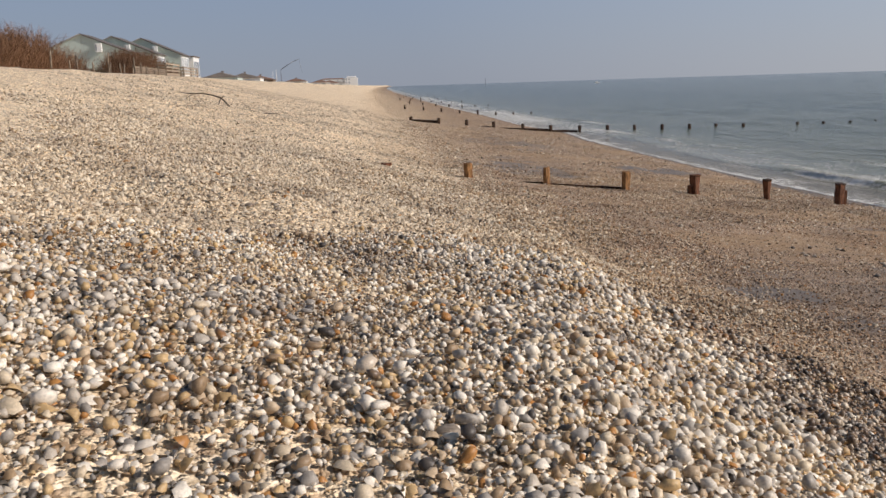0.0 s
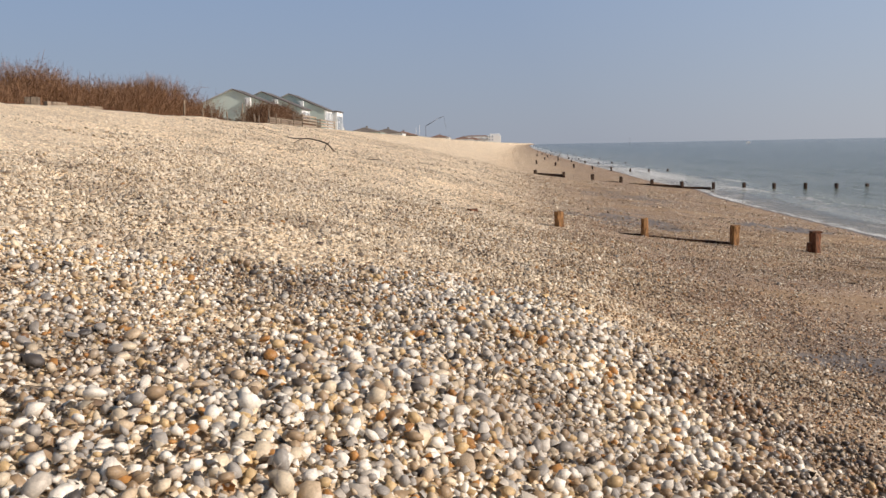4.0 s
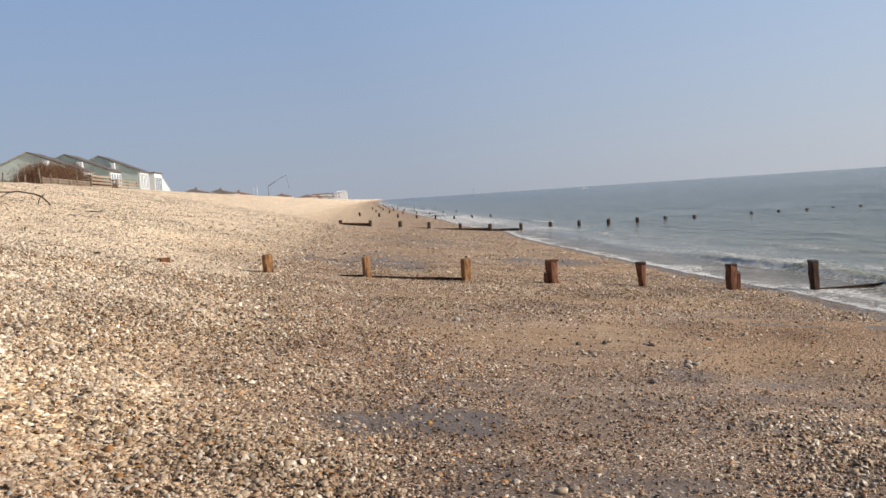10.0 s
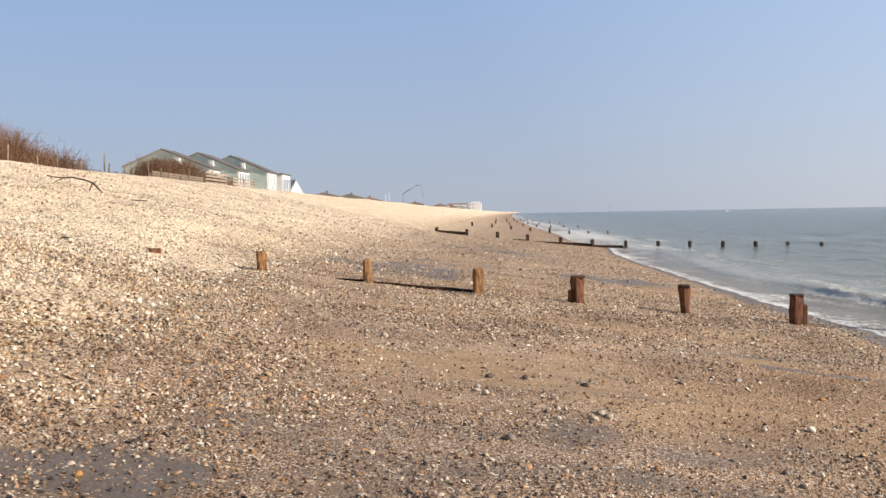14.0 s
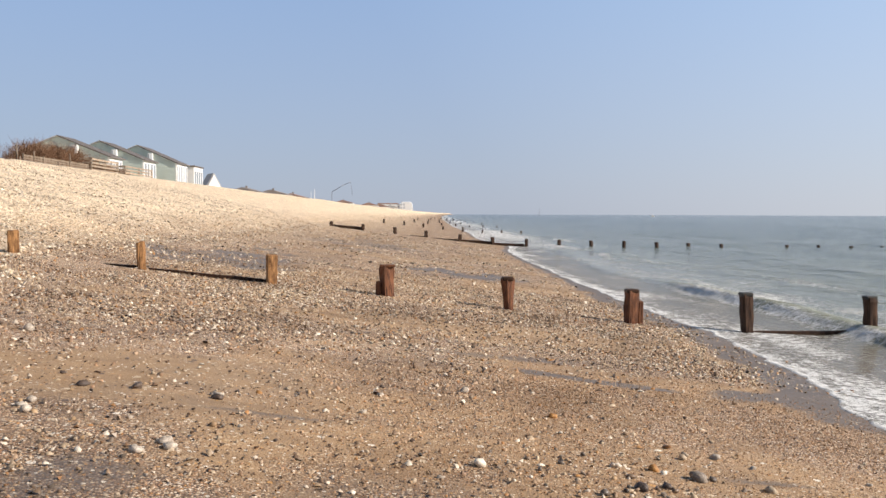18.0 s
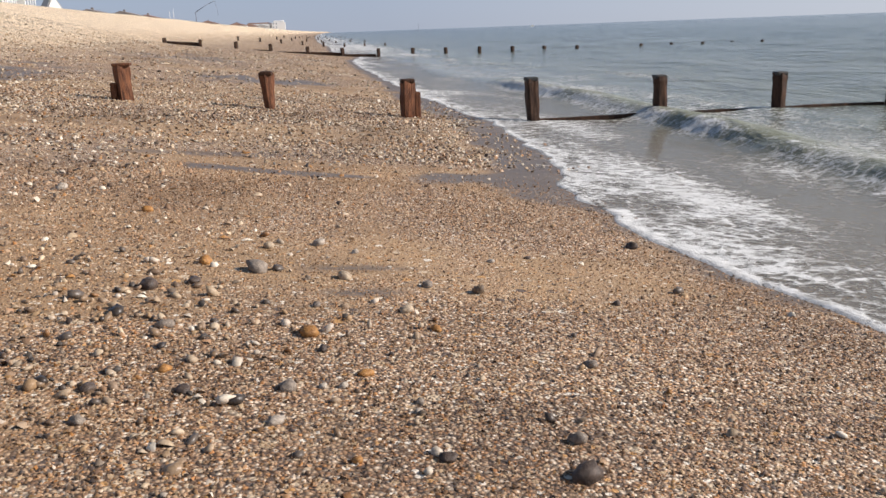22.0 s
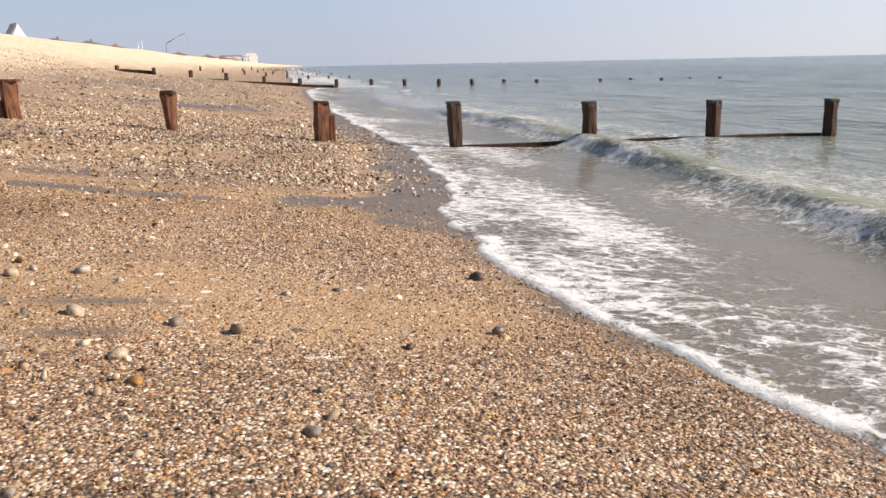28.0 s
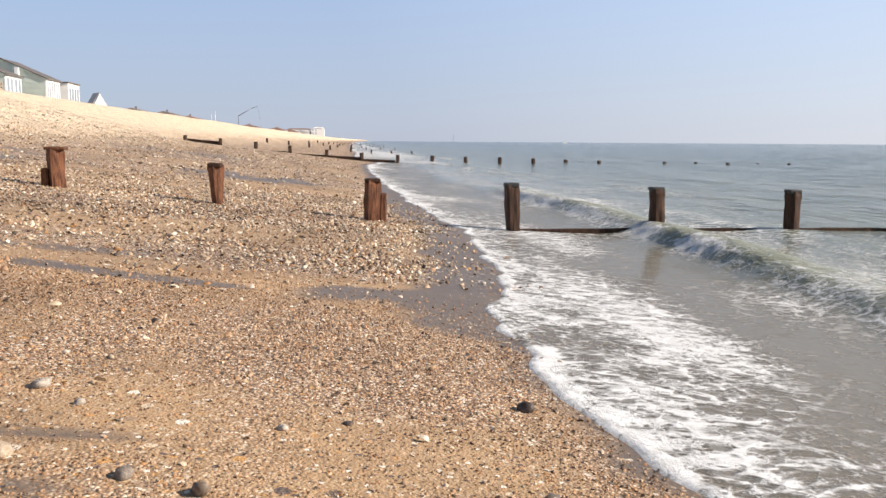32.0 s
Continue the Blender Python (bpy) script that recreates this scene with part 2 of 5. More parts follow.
def tex(tree, kind, where, scale, **values):
    n = node(tree, kind, Scale=scale, **values)
    tree.links.new(where, n.inputs["Vector"])
    return n


SHINGLE = [(0.0, (0.86, 0.81, 0.73)), (0.27, (0.68, 0.58, 0.44)), (0.42, (0.53, 0.48, 0.42)), (0.52, (0.60, 0.43, 0.23)),
           (0.62, (0.37, 0.345, 0.32)), (0.75, (0.36, 0.26, 0.165)), (0.85, (0.56, 0.44, 0.31)), (0.93, (0.085, 0.075, 0.07)), (0.965, (0.48, 0.24, 0.08))]
FLECK = [(0.0, (0.76, 0.69, 0.58)), (0.15, (0.58, 0.46, 0.32)), (0.42, (0.46, 0.33, 0.20)), (0.66, (0.33, 0.225, 0.14)), (0.82, (0.13, 0.095, 0.075)), (0.92, (0.52, 0.29, 0.11))]
MIXED = [(0.0, (0.78, 0.71, 0.60)), (0.14, (0.58, 0.47, 0.34)), (0.36, (0.46, 0.35, 0.24)), (0.52, (0.33, 0.24, 0.165)),
         (0.60, (0.45, 0.31, 0.18)), (0.74, (0.21, 0.165, 0.125)), (0.82, (0.46, 0.36, 0.25)), (0.94, (0.09, 0.078, 0.068)), (0.965, (0.42, 0.22, 0.08))]
GRAVEL = [(0.0, (0.68, 0.59, 0.49)), (0.17, (0.42, 0.30, 0.205)), (0.34, (0.30, 0.195, 0.125)), (0.47, (0.21, 0.145, 0.10)), (0.57, (0.40, 0.25, 0.15)),
          (0.71, (0.15, 0.105, 0.078)), (0.79, (0.48, 0.365, 0.26)), (0.93, (0.43, 0.23, 0.10)), (0.98, (0.075, 0.058, 0.05))]

HONEY = [(0.0, (0.63, 0.505, 0.385)), (0.13, (0.48, 0.325, 0.205)), (0.36, (0.39, 0.252, 0.150)), (0.54, (0.30, 0.187, 0.112)), (0.66, (0.45, 0.272, 0.150)),
         (0.80, (0.51, 0.362, 0.238)), (0.90, (0.20, 0.126, 0.084)), (0.95, (0.46, 0.228, 0.094)), (0.985, (0.085, 0.063, 0.055))]


def pebble_material(name, stops, rough, single=False, gloss=0.5):
    m, t, p = material(name)
    if single:
        pick = t.nodes.new("ShaderNodeObjectInfo").outputs["Random"]
    else:
        pick = t.nodes.new("ShaderNodeNewGeometry").outputs["Random Per Island"]
    c = ramp(t, pick, stops, "CONSTANT")
    where = coords(t)
    spots = tex(t, "ShaderNodeTexNoise", where, 90.0, Detail=3.0, Roughness=0.7)
    c = mix(t, 0.55, c, ramp(t, spots.outputs["Fac"], [(0.3, (0.55, 0.53, 0.50)), (0.7, (1.25, 1.22, 1.16))]), "MULTIPLY")
    big = tex(t, "ShaderNodeTexNoise", where, 0.6, Detail=4.0, Roughness=0.6)
    c = mix(t, 0.85, c, ramp(t, big.outputs["Fac"], [(0.34, (0.60, 0.56, 0.52)), (0.48, (0.95, 0.93, 0.90)), (0.66, (1.18, 1.16, 1.10))]), "MULTIPLY")
    t.links.new(c, p.inputs["Base Color"])
    p.inputs["Roughness"].default_value = rough
    p.inputs["Specular IOR Level"].default_value = gloss
    bump(t, spots.outputs["Fac"], 0.35, 0.004, p)
    return m


M_SHINGLE = pebble_material("shingle_pebble", SHINGLE, 0.48, gloss=0.4)
PALE = [(0.0, (0.80, 0.71, 0.585)), (0.28, (0.73, 0.62, 0.475)), (0.50, (0.61, 0.495, 0.36)), (0.68, (0.46, 0.36, 0.265)), (0.80, (0.73, 0.635, 0.51)), (0.955, (0.30, 0.24, 0.18))]
M_PALE = pebble_material("pale_shingle", PALE, 0.5)
M_PEBBLE = pebble_material("single_flint_pebble", SHINGLE, 0.38, True)
DAMP = [(0.0, (0.50, 0.41, 0.31)), (0.10, (0.29, 0.205, 0.13)), (0.36, (0.185, 0.13, 0.088)), (0.56, (0.28, 0.15, 0.065)), (0.65, (0.13, 0.105, 0.085)),
        (0.84, (0.06, 0.048, 0.04)), (0.94, (0.62, 0.54, 0.45))]
M_DAMP = pebble_material("damp_shingle", DAMP, 0.38)
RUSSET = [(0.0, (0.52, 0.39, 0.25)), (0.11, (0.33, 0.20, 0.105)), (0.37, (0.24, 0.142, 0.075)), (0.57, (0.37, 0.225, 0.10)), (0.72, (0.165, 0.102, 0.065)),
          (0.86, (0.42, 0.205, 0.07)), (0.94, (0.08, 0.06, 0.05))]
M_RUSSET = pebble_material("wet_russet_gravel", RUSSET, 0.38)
M_MIXED = pebble_material("mixed_shingle", MIXED, 0.52, gloss=0.35)
M_GRAVEL = pebble_material("gravel_grain", GRAVEL, 0.50, gloss=0.3)
M_HONEY = pebble_material("honey_gravel", HONEY, 0.50, gloss=0.3)


def ground_material():
    m, t, p = material("shingle_beach")
    where = coords(t)
    jig = tex(t, "ShaderNodeTexNoise", where, 9.0, Detail=2.0)
    warp = t.nodes.new("ShaderNodeVectorMath")
    warp.operation = "MULTIPLY_ADD"
    t.links.new(jig.outputs["Color"], warp.inputs[0])
    warp.inputs[1].default_value = (0.03, 0.03, 0.03)
    t.links.new(where, warp.inputs[2])
    w = warp.outputs[0]
    sandy, wet, upper = attr(t, "sand"), attr(t, "wet"), attr(t, "upper")
    cell = tex(t, "ShaderNodeTexVoronoi", w, 21.0)
    fine = tex(t, "ShaderNodeTexVoronoi", w, 62.0)
    tiny = tex(t, "ShaderNodeTexNoise", where, 160.0, Detail=3.0, Roughness=0.7)
    patch = tex(t, "ShaderNodeTexNoise", where, 0.55, Detail=4.0, Roughness=0.6)
    band = tex(t, "ShaderNodeTexNoise", where, 2.6, Detail=5.0, Roughness=0.65)

    def random_of(v):
        s = t.nodes.new("ShaderNodeSeparateColor")
        t.links.new(v.outputs["Color"], s.inputs[0])
        return s.outputs[0]

    coarse_c = mix(t, attr(t, "bank"), ramp(t, random_of(cell), PALE, "CONSTANT"), ramp(t, random_of(cell), MIXED, "CONSTANT"))
    # shade between the stones is put into the colour: cell edges darkened
    gap_shade = ramp(t, cell.outputs["Distance"], [(0.45, (1.30, 1.27, 1.20)), (0.8, (0.80, 0.74, 0.65))])
    coarse_c = mix(t, 1.0, coarse_c, gap_shade, "MULTIPLY")
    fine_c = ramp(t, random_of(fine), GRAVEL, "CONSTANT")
    # gaps of the fine gravel are shaded in colour too
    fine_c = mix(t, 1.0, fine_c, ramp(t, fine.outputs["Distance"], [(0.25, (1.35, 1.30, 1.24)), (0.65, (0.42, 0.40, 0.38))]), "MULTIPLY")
    along = t.nodes.new("ShaderNodeMapping")  # run-off streaks lie across the shore
    along.inputs["Scale"].default_value = (0.28, 1.5, 1.0)
    t.links.new(where, along.inputs["Vector"])
    streak = tex(t, "ShaderNodeTexNoise", along.outputs[0], 1.3, Detail=5.0, Roughness=0.62)
    sand_c = ramp(t, tiny.outputs["Fac"], [(0.25, (0.22, 0.135, 0.07)), (0.5, (0.37, 0.245, 0.135)), (0.75, (0.50, 0.365, 0.22))])
    low = mix(t, ramp(t, sums(t, "ADD", sandy, sums(t, "MULTIPLY_ADD", band.outputs["Fac"], 0.9, -0.45)), [(0.35, (0, 0, 0)), (0.75, (0.92, 0.92, 0.92))]), fine_c, sand_c)
    odd = tex(t, "ShaderNodeTexVoronoi", w, 31.0)
    lump = tex(t, "ShaderNodeTexVoronoi", w, 11.0)
    pick = t.nodes.new("ShaderNodeSeparateColor")
    t.links.new(odd.outputs["Color"], pick.inputs[0])
    pick2 = t.nodes.new("ShaderNodeSeparateColor")
    t.links.new(lump.outputs["Color"], pick2.inputs[0])
    thick = sums(t, "MULTIPLY_ADD", wet, -0.35, sums(t, "MULTIPLY_ADD", sandy, -0.28, sums(t, "MULTIPLY_ADD", streak.outputs["Fac"], 0.9, 0.10)))
    here = sums(t, "MULTIPLY", sums(t, "LESS_THAN", pick.outputs[1], thick), sums(t, "LESS_THAN", odd.outputs["Distance"], 0.42))
    here2 = sums(t, "MULTIPLY", sums(t, "LESS_THAN", pick2.outputs[1], sums(t, "MULTIPLY", thick, 0.25)), sums(t, "LESS_THAN", lump.outputs["Distance"], 0.34))
    low = mix(t, 0.9, low, ramp(t, streak.outputs["Fac"], [(0.32, (0.70, 0.66, 0.62)), (0.5, (1.0, 0.98, 0.94)), (0.68, (1.25, 1.22, 1.17))]), "MULTIPLY")
    low = mix(t, here, low, ramp(t, pick.outputs[0], FLECK, "CONSTANT"))
    low = mix(t, here2, low, ramp(t, pick2.outputs[0], FLECK, "CONSTANT"))
    stones_here = sums(t, "MAXIMUM", here, here2)
    mott = tex(t, "ShaderNodeTexNoise", where, 8.0, Detail=4.0, Roughness=0.75)
    coarse_c = mix(t, 1.0, coarse_c, ramp(t, mott.outputs["Fac"], [(0.32, (0.58, 0.55, 0.51)), (0.5, (1.05, 1.03, 1.0)), (0.68, (1.45, 1.40, 1.32))]), "MULTIPLY")
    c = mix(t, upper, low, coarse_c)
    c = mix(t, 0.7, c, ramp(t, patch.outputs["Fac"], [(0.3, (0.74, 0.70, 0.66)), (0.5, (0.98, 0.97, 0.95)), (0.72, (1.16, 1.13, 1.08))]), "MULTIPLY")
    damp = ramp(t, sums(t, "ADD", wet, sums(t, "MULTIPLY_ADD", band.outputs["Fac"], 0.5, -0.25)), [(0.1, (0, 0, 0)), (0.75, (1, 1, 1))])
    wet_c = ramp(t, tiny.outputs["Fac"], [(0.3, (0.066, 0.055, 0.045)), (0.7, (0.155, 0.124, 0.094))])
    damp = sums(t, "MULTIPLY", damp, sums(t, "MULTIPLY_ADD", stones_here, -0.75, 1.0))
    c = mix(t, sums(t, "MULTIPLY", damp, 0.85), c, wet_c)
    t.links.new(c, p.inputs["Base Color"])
    t.links.new(sums(t, "MULTIPLY_ADD", damp, -0.22, 0.70), p.inputs["Roughness"])
    inv = sums(t, "SUBTRACT", 1.0, damp)
    h_coarse = sums(t, "MULTIPLY", cell.outputs["Distance"], upper)
    h_fine = sums(t, "MULTIPLY", fine.outputs["Distance"], sums(t, "SUBTRACT", 1.0, sums(t, "MULTIPLY", sandy, 0.6)))
    n1 = node(t, "ShaderNodeBump", Strength=0.9, Distance=-0.035)
    t.links.new(h_coarse, n1.inputs["Height"])
    n2 = node(t, "ShaderNodeBump", Distance=-0.012)
    t.links.new(sums(t, "MULTIPLY", inv, 0.8), n2.inputs["Strength"])
    t.links.new(h_fine, n2.inputs["Height"])
    t.links.new(n1.outputs[0], n2.inputs["Normal"])
    n3 = node(t, "ShaderNodeBump", Strength=0.35, Distance=0.05)
    t.links.new(band.outputs["Fac"], n3.inputs["Height"])
    t.links.new(n2.outputs[0], n3.inputs["Normal"])
    n4 = node(t, "ShaderNodeBump", Strength=0.8, Distance=0.02)
    t.links.new(sums(t, "MULTIPLY", stones_here, sums(t, "SUBTRACT", 1.0, upper)), n4.inputs["Height"])
    t.links.new(n3.outputs[0], n4.inputs["Normal"])
    t.links.new(n4.outputs[0], p.inputs["Normal"])
    return m


def sea_material():
    m, t, p = material("sea_water")
    where = coords(t)
    foam, depth = attr(t, "foam"), attr(t, "depth")
    stretch = t.nodes.new("ShaderNodeMapping")
    stretch.inputs["Scale"].default_value = (1.0, 0.45, 1.0)
    t.links.new(where, stretch.inputs["Vector"])
    s = stretch.outputs[0]
    jig = tex(t, "ShaderNodeTexNoise", s, 1.6, Detail=3.0)
    even = t.nodes.new("ShaderNodeMapping")
    even.inputs["Scale"].default_value = (0.85, 1.15, 1.0)
    t.links.new(where, even.inputs["Vector"])
    cells = []
    for size, shift in ((2.6, 0.10), (6.5, 0.05)):
        soft = t.nodes.new("ShaderNodeVectorMath")
        soft.operation = "MULTIPLY_ADD"
        stir = tex(t, "ShaderNodeTexNoise", even.outputs[0], size * 1.1, Detail=4.0, Roughness=0.6)
        t.links.new(stir.outputs["Color"], soft.inputs[0])
        soft.inputs[1].default_value = (7 * shift, 7 * shift, 0.0)
        t.links.new(even.outputs[0], soft.inputs[2])
        cell = tex(t, "ShaderNodeTexVoronoi", soft.outputs[0], size)
        cell.feature = "DISTANCE_TO_EDGE"
        cells.append(cell.outputs["Distance"])
    ridge = sums(t, "MINIMUM", cells[0], sums(t, "MULTIPLY_ADD", cells[1], 1.2, 0.015))
    swirl = t.nodes.new("ShaderNodeVectorMath")
    swirl.operation = "MULTIPLY_ADD"
    t.links.new(jig.outputs["Color"], swirl.inputs[0])
    swirl.inputs[1].default_value = (0.5, 0.5, 0.0)
    t.links.new(even.outputs[0], swirl.inputs[2])
    froth = tex(t, "ShaderNodeTexNoise", swirl.outputs[0], 8.0, Detail=7.0, Roughness=0.75)
    bubble = tex(t, "ShaderNodeTexVoronoi", swirl.outputs[0], 17.0)
    pore = ramp(t, bubble.outputs["Distance"], [(0.10, (1, 1, 1)), (0.42, (0, 0, 0))])
    web = ramp(t, ridge, [(0.0, (1, 1, 1)), (0.03, (0.75, 0.75, 0.75)), (0.11, (0, 0, 0))])
    amount = sums(t, "ADD", sums(t, "MULTIPLY_ADD", foam, 1.2, -0.50), sums(t, "ADD", sums(t, "MULTIPLY", web, 0.42), sums(t, "MULTIPLY_ADD", froth.outputs["Fac"], 1.5, -0.75)))
    amount = sums(t, "MULTIPLY_ADD", pore, -0.34, amount)
    white = ramp(t, amount, [(0.02, (0, 0, 0)), (0.20, (0.45, 0.45, 0.45)), (0.5, (1, 1, 1))])
    tone = tex(t, "ShaderNodeTexNoise", where, 0.05, Detail=3.0)
    sea_c = ramp(t, tone.outputs["Fac"], [(0.3, (0.155, 0.172, 0.132)), (0.7, (0.20, 0.208, 0.158))])
    deep_c = ramp(t, tone.outputs["Fac"], [(0.3, (0.064, 0.086, 0.069)), (0.7, (0.096, 0.116, 0.092))])
    sea_c = mix(t, ramp(t, sums(t, "MULTIPLY", depth, 0.2), [(0.08, (0, 0, 0)), (0.45, (1, 1, 1))]), sea_c, deep_c)
    murk = mix(t, ramp(t, depth, [(0.0, (1, 1, 1)), (0.35, (0, 0, 0))]), sea_c, (0.30, 0.275, 0.22))
    # light glowing through the wave crests is painted as an olive colour
    murk = mix(t, attr(t, "heave"), murk, (0.215, 0.22, 0.145))
    bubbly = ramp(t, froth.outputs["Fac"], [(0.35, (0.52, 0.52, 0.50)), (0.62, (0.84, 0.84, 0.82))])
    t.links.new(mix(t, white, murk, bubbly), p.inputs["Base Color"])
    t.links.new(sums(t, "MAXIMUM", sums(t, "MULTIPLY_ADD", white, 0.55, 0.13), sums(t, "MULTIPLY", attr(t, "heave"), 0.42)), p.inputs["Roughness"])
    p.inputs["IOR"].default_value = 1.33
    p.inputs["Specular IOR Level"].default_value = 0.14
    clear = ramp(t, depth, [(0.0, (0.35, 0.35, 0.35)), (0.03, (0.6, 0.6, 0.6)), (0.14, (1, 1, 1))])
    t.links.new(sums(t, "MAXIMUM", clear, white), p.inputs["Alpha"])
    chop = tex(t, "ShaderNodeTexNoise", s, 0.8, Detail=6.0, Roughness=0.62)
    rip = tex(t, "ShaderNodeTexNoise", s, 5.0, Detail=4.0, Roughness=0.6)
    deep = ramp(t, depth, [(0.03, (0.08, 0.08, 0.08)), (0.5, (1, 1, 1))])
    b1 = node(t, "ShaderNodeBump", Distance=1.0)
    t.links.new(sums(t, "MULTIPLY", deep, 0.55), b1.inputs["Strength"])
    t.links.new(chop.outputs["Fac"], b1.inputs["Height"])
    b2 = node(t, "ShaderNodeBump", Distance=0.06)
    t.links.new(sums(t, "MULTIPLY_ADD", deep, 0.5, 0.08), b2.inputs["Strength"])
    t.links.new(rip.outputs["Fac"], b2.inputs["Height"])
    t.links.new(b1.outputs[0], b2.inputs["Normal"])
    b3 = node(t, "ShaderNodeBump", Strength=0.8, Distance=0.03)
    t.links.new(sums(t, "MULTIPLY", white, froth.outputs["Fac"]), b3.inputs["Height"])
    t.links.new(b2.outputs[0], b3.inputs["Normal"])
    t.links.new(b3.outputs[0], p.inputs["Normal"])
    return m


def wood_material(name, dark, light, rough, gloss=0.3):
    m, t, p = material(name)
    where = coords(t)

    def stretched(z):
        st = t.nodes.new("ShaderNodeMapping")
        st.inputs["Scale"].default_value = (1.0, 1.0, z)
        t.links.new(where, st.inputs["Vector"])
        return st.outputs[0]

    info = t.nodes.new("ShaderNodeObjectInfo")
    n = tex(t, "ShaderNodeTexNoise", stretched(0.09), 42.0, Detail=6.0, Roughness=0.7)
    blot = tex(t, "ShaderNodeTexNoise", stretched(0.3), 11.0, Detail=5.0, Roughness=0.65)
    crack = tex(t, "ShaderNodeTexNoise", stretched(0.06), 19.0, Detail=3.0, Roughness=0.5)
    c = ramp(t, n.outputs["Fac"], [(0.28, dark), (0.5, tuple((a + b) / 2 for a, b in zip(dark, light))), (0.72, light)])
    c = mix(t, 0.95, c, ramp(t, blot.outputs["Fac"], [(0.32, (0.30, 0.25, 0.23)), (0.52, (0.95, 0.92, 0.90)), (0.74, (1.5, 1.42, 1.3))]), "MULTIPLY")
    c = mix(t, 0.9, c, ramp(t, crack.outputs["Fac"], [(0.36, (0.18, 0.16, 0.15)), (0.44, (1, 1, 1))]), "MULTIPLY")
    c = mix(t, 0.6, c, ramp(t, info.outputs["Random"], [(0.0, (0.75, 0.73, 0.72)), (1.0, (1.25, 1.18, 1.1))]), "MULTIPLY")
    t.links.new(c, p.inputs["Base Color"])
    p.inputs["Roughness"].default_value, p.inputs["Specular IOR Level"].default_value = rough, gloss
    first = bump(t, n.outputs["Fac"], 0.8, 0.014, p)
    bump(t, crack.outputs["Fac"], 0.6, 0.02, p, first)
    return m


def plain_material(name, color, rough, vary=0.25, scale=3.0, metal=0.0):
    m, t, p = material(name)
    n = tex(t, "ShaderNodeTexNoise", coords(t), scale, Detail=5.0, Roughness=0.6)
    lo, hi = tuple(v * (1 - vary) for v in color), tuple(v * (1 + vary) for v in color)
    t.links.new(ramp(t, n.outputs["Fac"], [(0.3, lo), (0.7, hi)]), p.inputs["Base Color"])
    p.inputs["Roughness"].default_value, p.inputs["Metallic"].default_value = rough, metal
    return m


M_GROUND = ground_material()
M_SEA = sea_material()
M_POST = wood_material("weathered_timber", (0.062, 0.026, 0.015), (0.24, 0.105, 0.050), 0.75)
M_POST_DRY = wood_material("sunbleached_timber", (0.15, 0.072, 0.03), (0.50, 0.285, 0.12), 0.8)
M_POST_WET = wood_material("wet_timber", (0.020, 0.013, 0.009), (0.088, 0.046, 0.027), 0.55, 0.2)
M_ALGAE = plain_material("dark_weed", (0.035, 0.033, 0.028), 0.6, 0.4, 20)
M_DRIFT = wood_material("driftwood", (0.05, 0.04, 0.03), (0.14, 0.11, 0.085), 0.85)
M_FENCE = wood_material("grey_fence_timber", (0.16, 0.13, 0.10), (0.33, 0.28, 0.22), 0.85)
M_TWIG = wood_material("tamarisk_twig", (0.15, 0.085, 0.05), (0.36, 0.215, 0.125), 0.9)
M_HEDGE = wood_material("winter_hedge", (0.07, 0.055, 0.04), (0.16, 0.12, 0.08), 0.85)
# cladding colour is lifted for the haze in front of the houses
M_WALL = plain_material("pale_green_cladding", (0.50, 0.575, 0.525), 0.6, 0.08, 0.6)
M_ROOF = plain_material("brown_roof_felt", (0.13, 0.115, 0.105), 0.8, 0.25, 1.2)
M_TIMBER = wood_material("pale_deck_timber", (0.27, 0.225, 0.17), (0.52, 0.45, 0.36), 0.85)
# roof felt of the far houses, distance haze mixed into its colour
M_ROOF_FAR = plain_material("haze_paled_roof_felt", (0.235, 0.21, 0.19), 0.85, 0.25, 1.2)
M_WHITE = plain_material("white_paint", (0.78, 0.78, 0.76), 0.45, 0.05, 2.0)
M_SLATE = plain_material("pale_slate_roof", (0.40, 0.40, 0.39), 0.7, 0.15, 1.5)
# pane colour is lightened to stand in for reflected sky
M_GLASS = plain_material("window_glass", (0.26, 0.29, 0.31), 0.08, 0.2, 0.8)
# crane paint is paled for distance haze
M_STEEL = plain_material("crane_paint", (0.17, 0.19, 0.23), 0.5, 0.2, 2.0)
# paler still, with more mirrored sky in the colour
M_GLASS_FAR = plain_material("sky_lit_window_glass", (0.42, 0.45, 0.48), 0.15, 0.1, 0.8)
# tile colour carries some distance haze as well
M_TILE = plain_material("clay_tile_roof", (0.30, 0.20, 0.16), 0.8, 0.25, 1.5)


# ---- mesh helpers ----
def part(name, bm, mat, parent=None, label=""):
    me = bpy.data.meshes.new(name)
    bm.to_mesh(me)
    bm.free()
    me.materials.append(mat)
    ob = new(name, me)
    if parent is not None:
        ob.parent = parent
    if label:
        ob["label"] = label
    return ob


def add_box(bm, lo, hi, bevel=0.0):
    got = bmesh.ops.create_cube(bm, size=1.0)["verts"]
    for v in got:
        v.co = Vector([(lo[i] + hi[i]) / 2 + v.co[i] * (hi[i] - lo[i]) for i in range(3)])
    if bevel:
        edges = list({e for v in got for e in v.link_edges})
        bmesh.ops.bevel(bm, geom=edges, offset=bevel, segments=1, affect="EDGES")
    return bm


def box(lo, hi, bevel=0.0):
    return add_box(bmesh.new(), lo, hi, bevel)


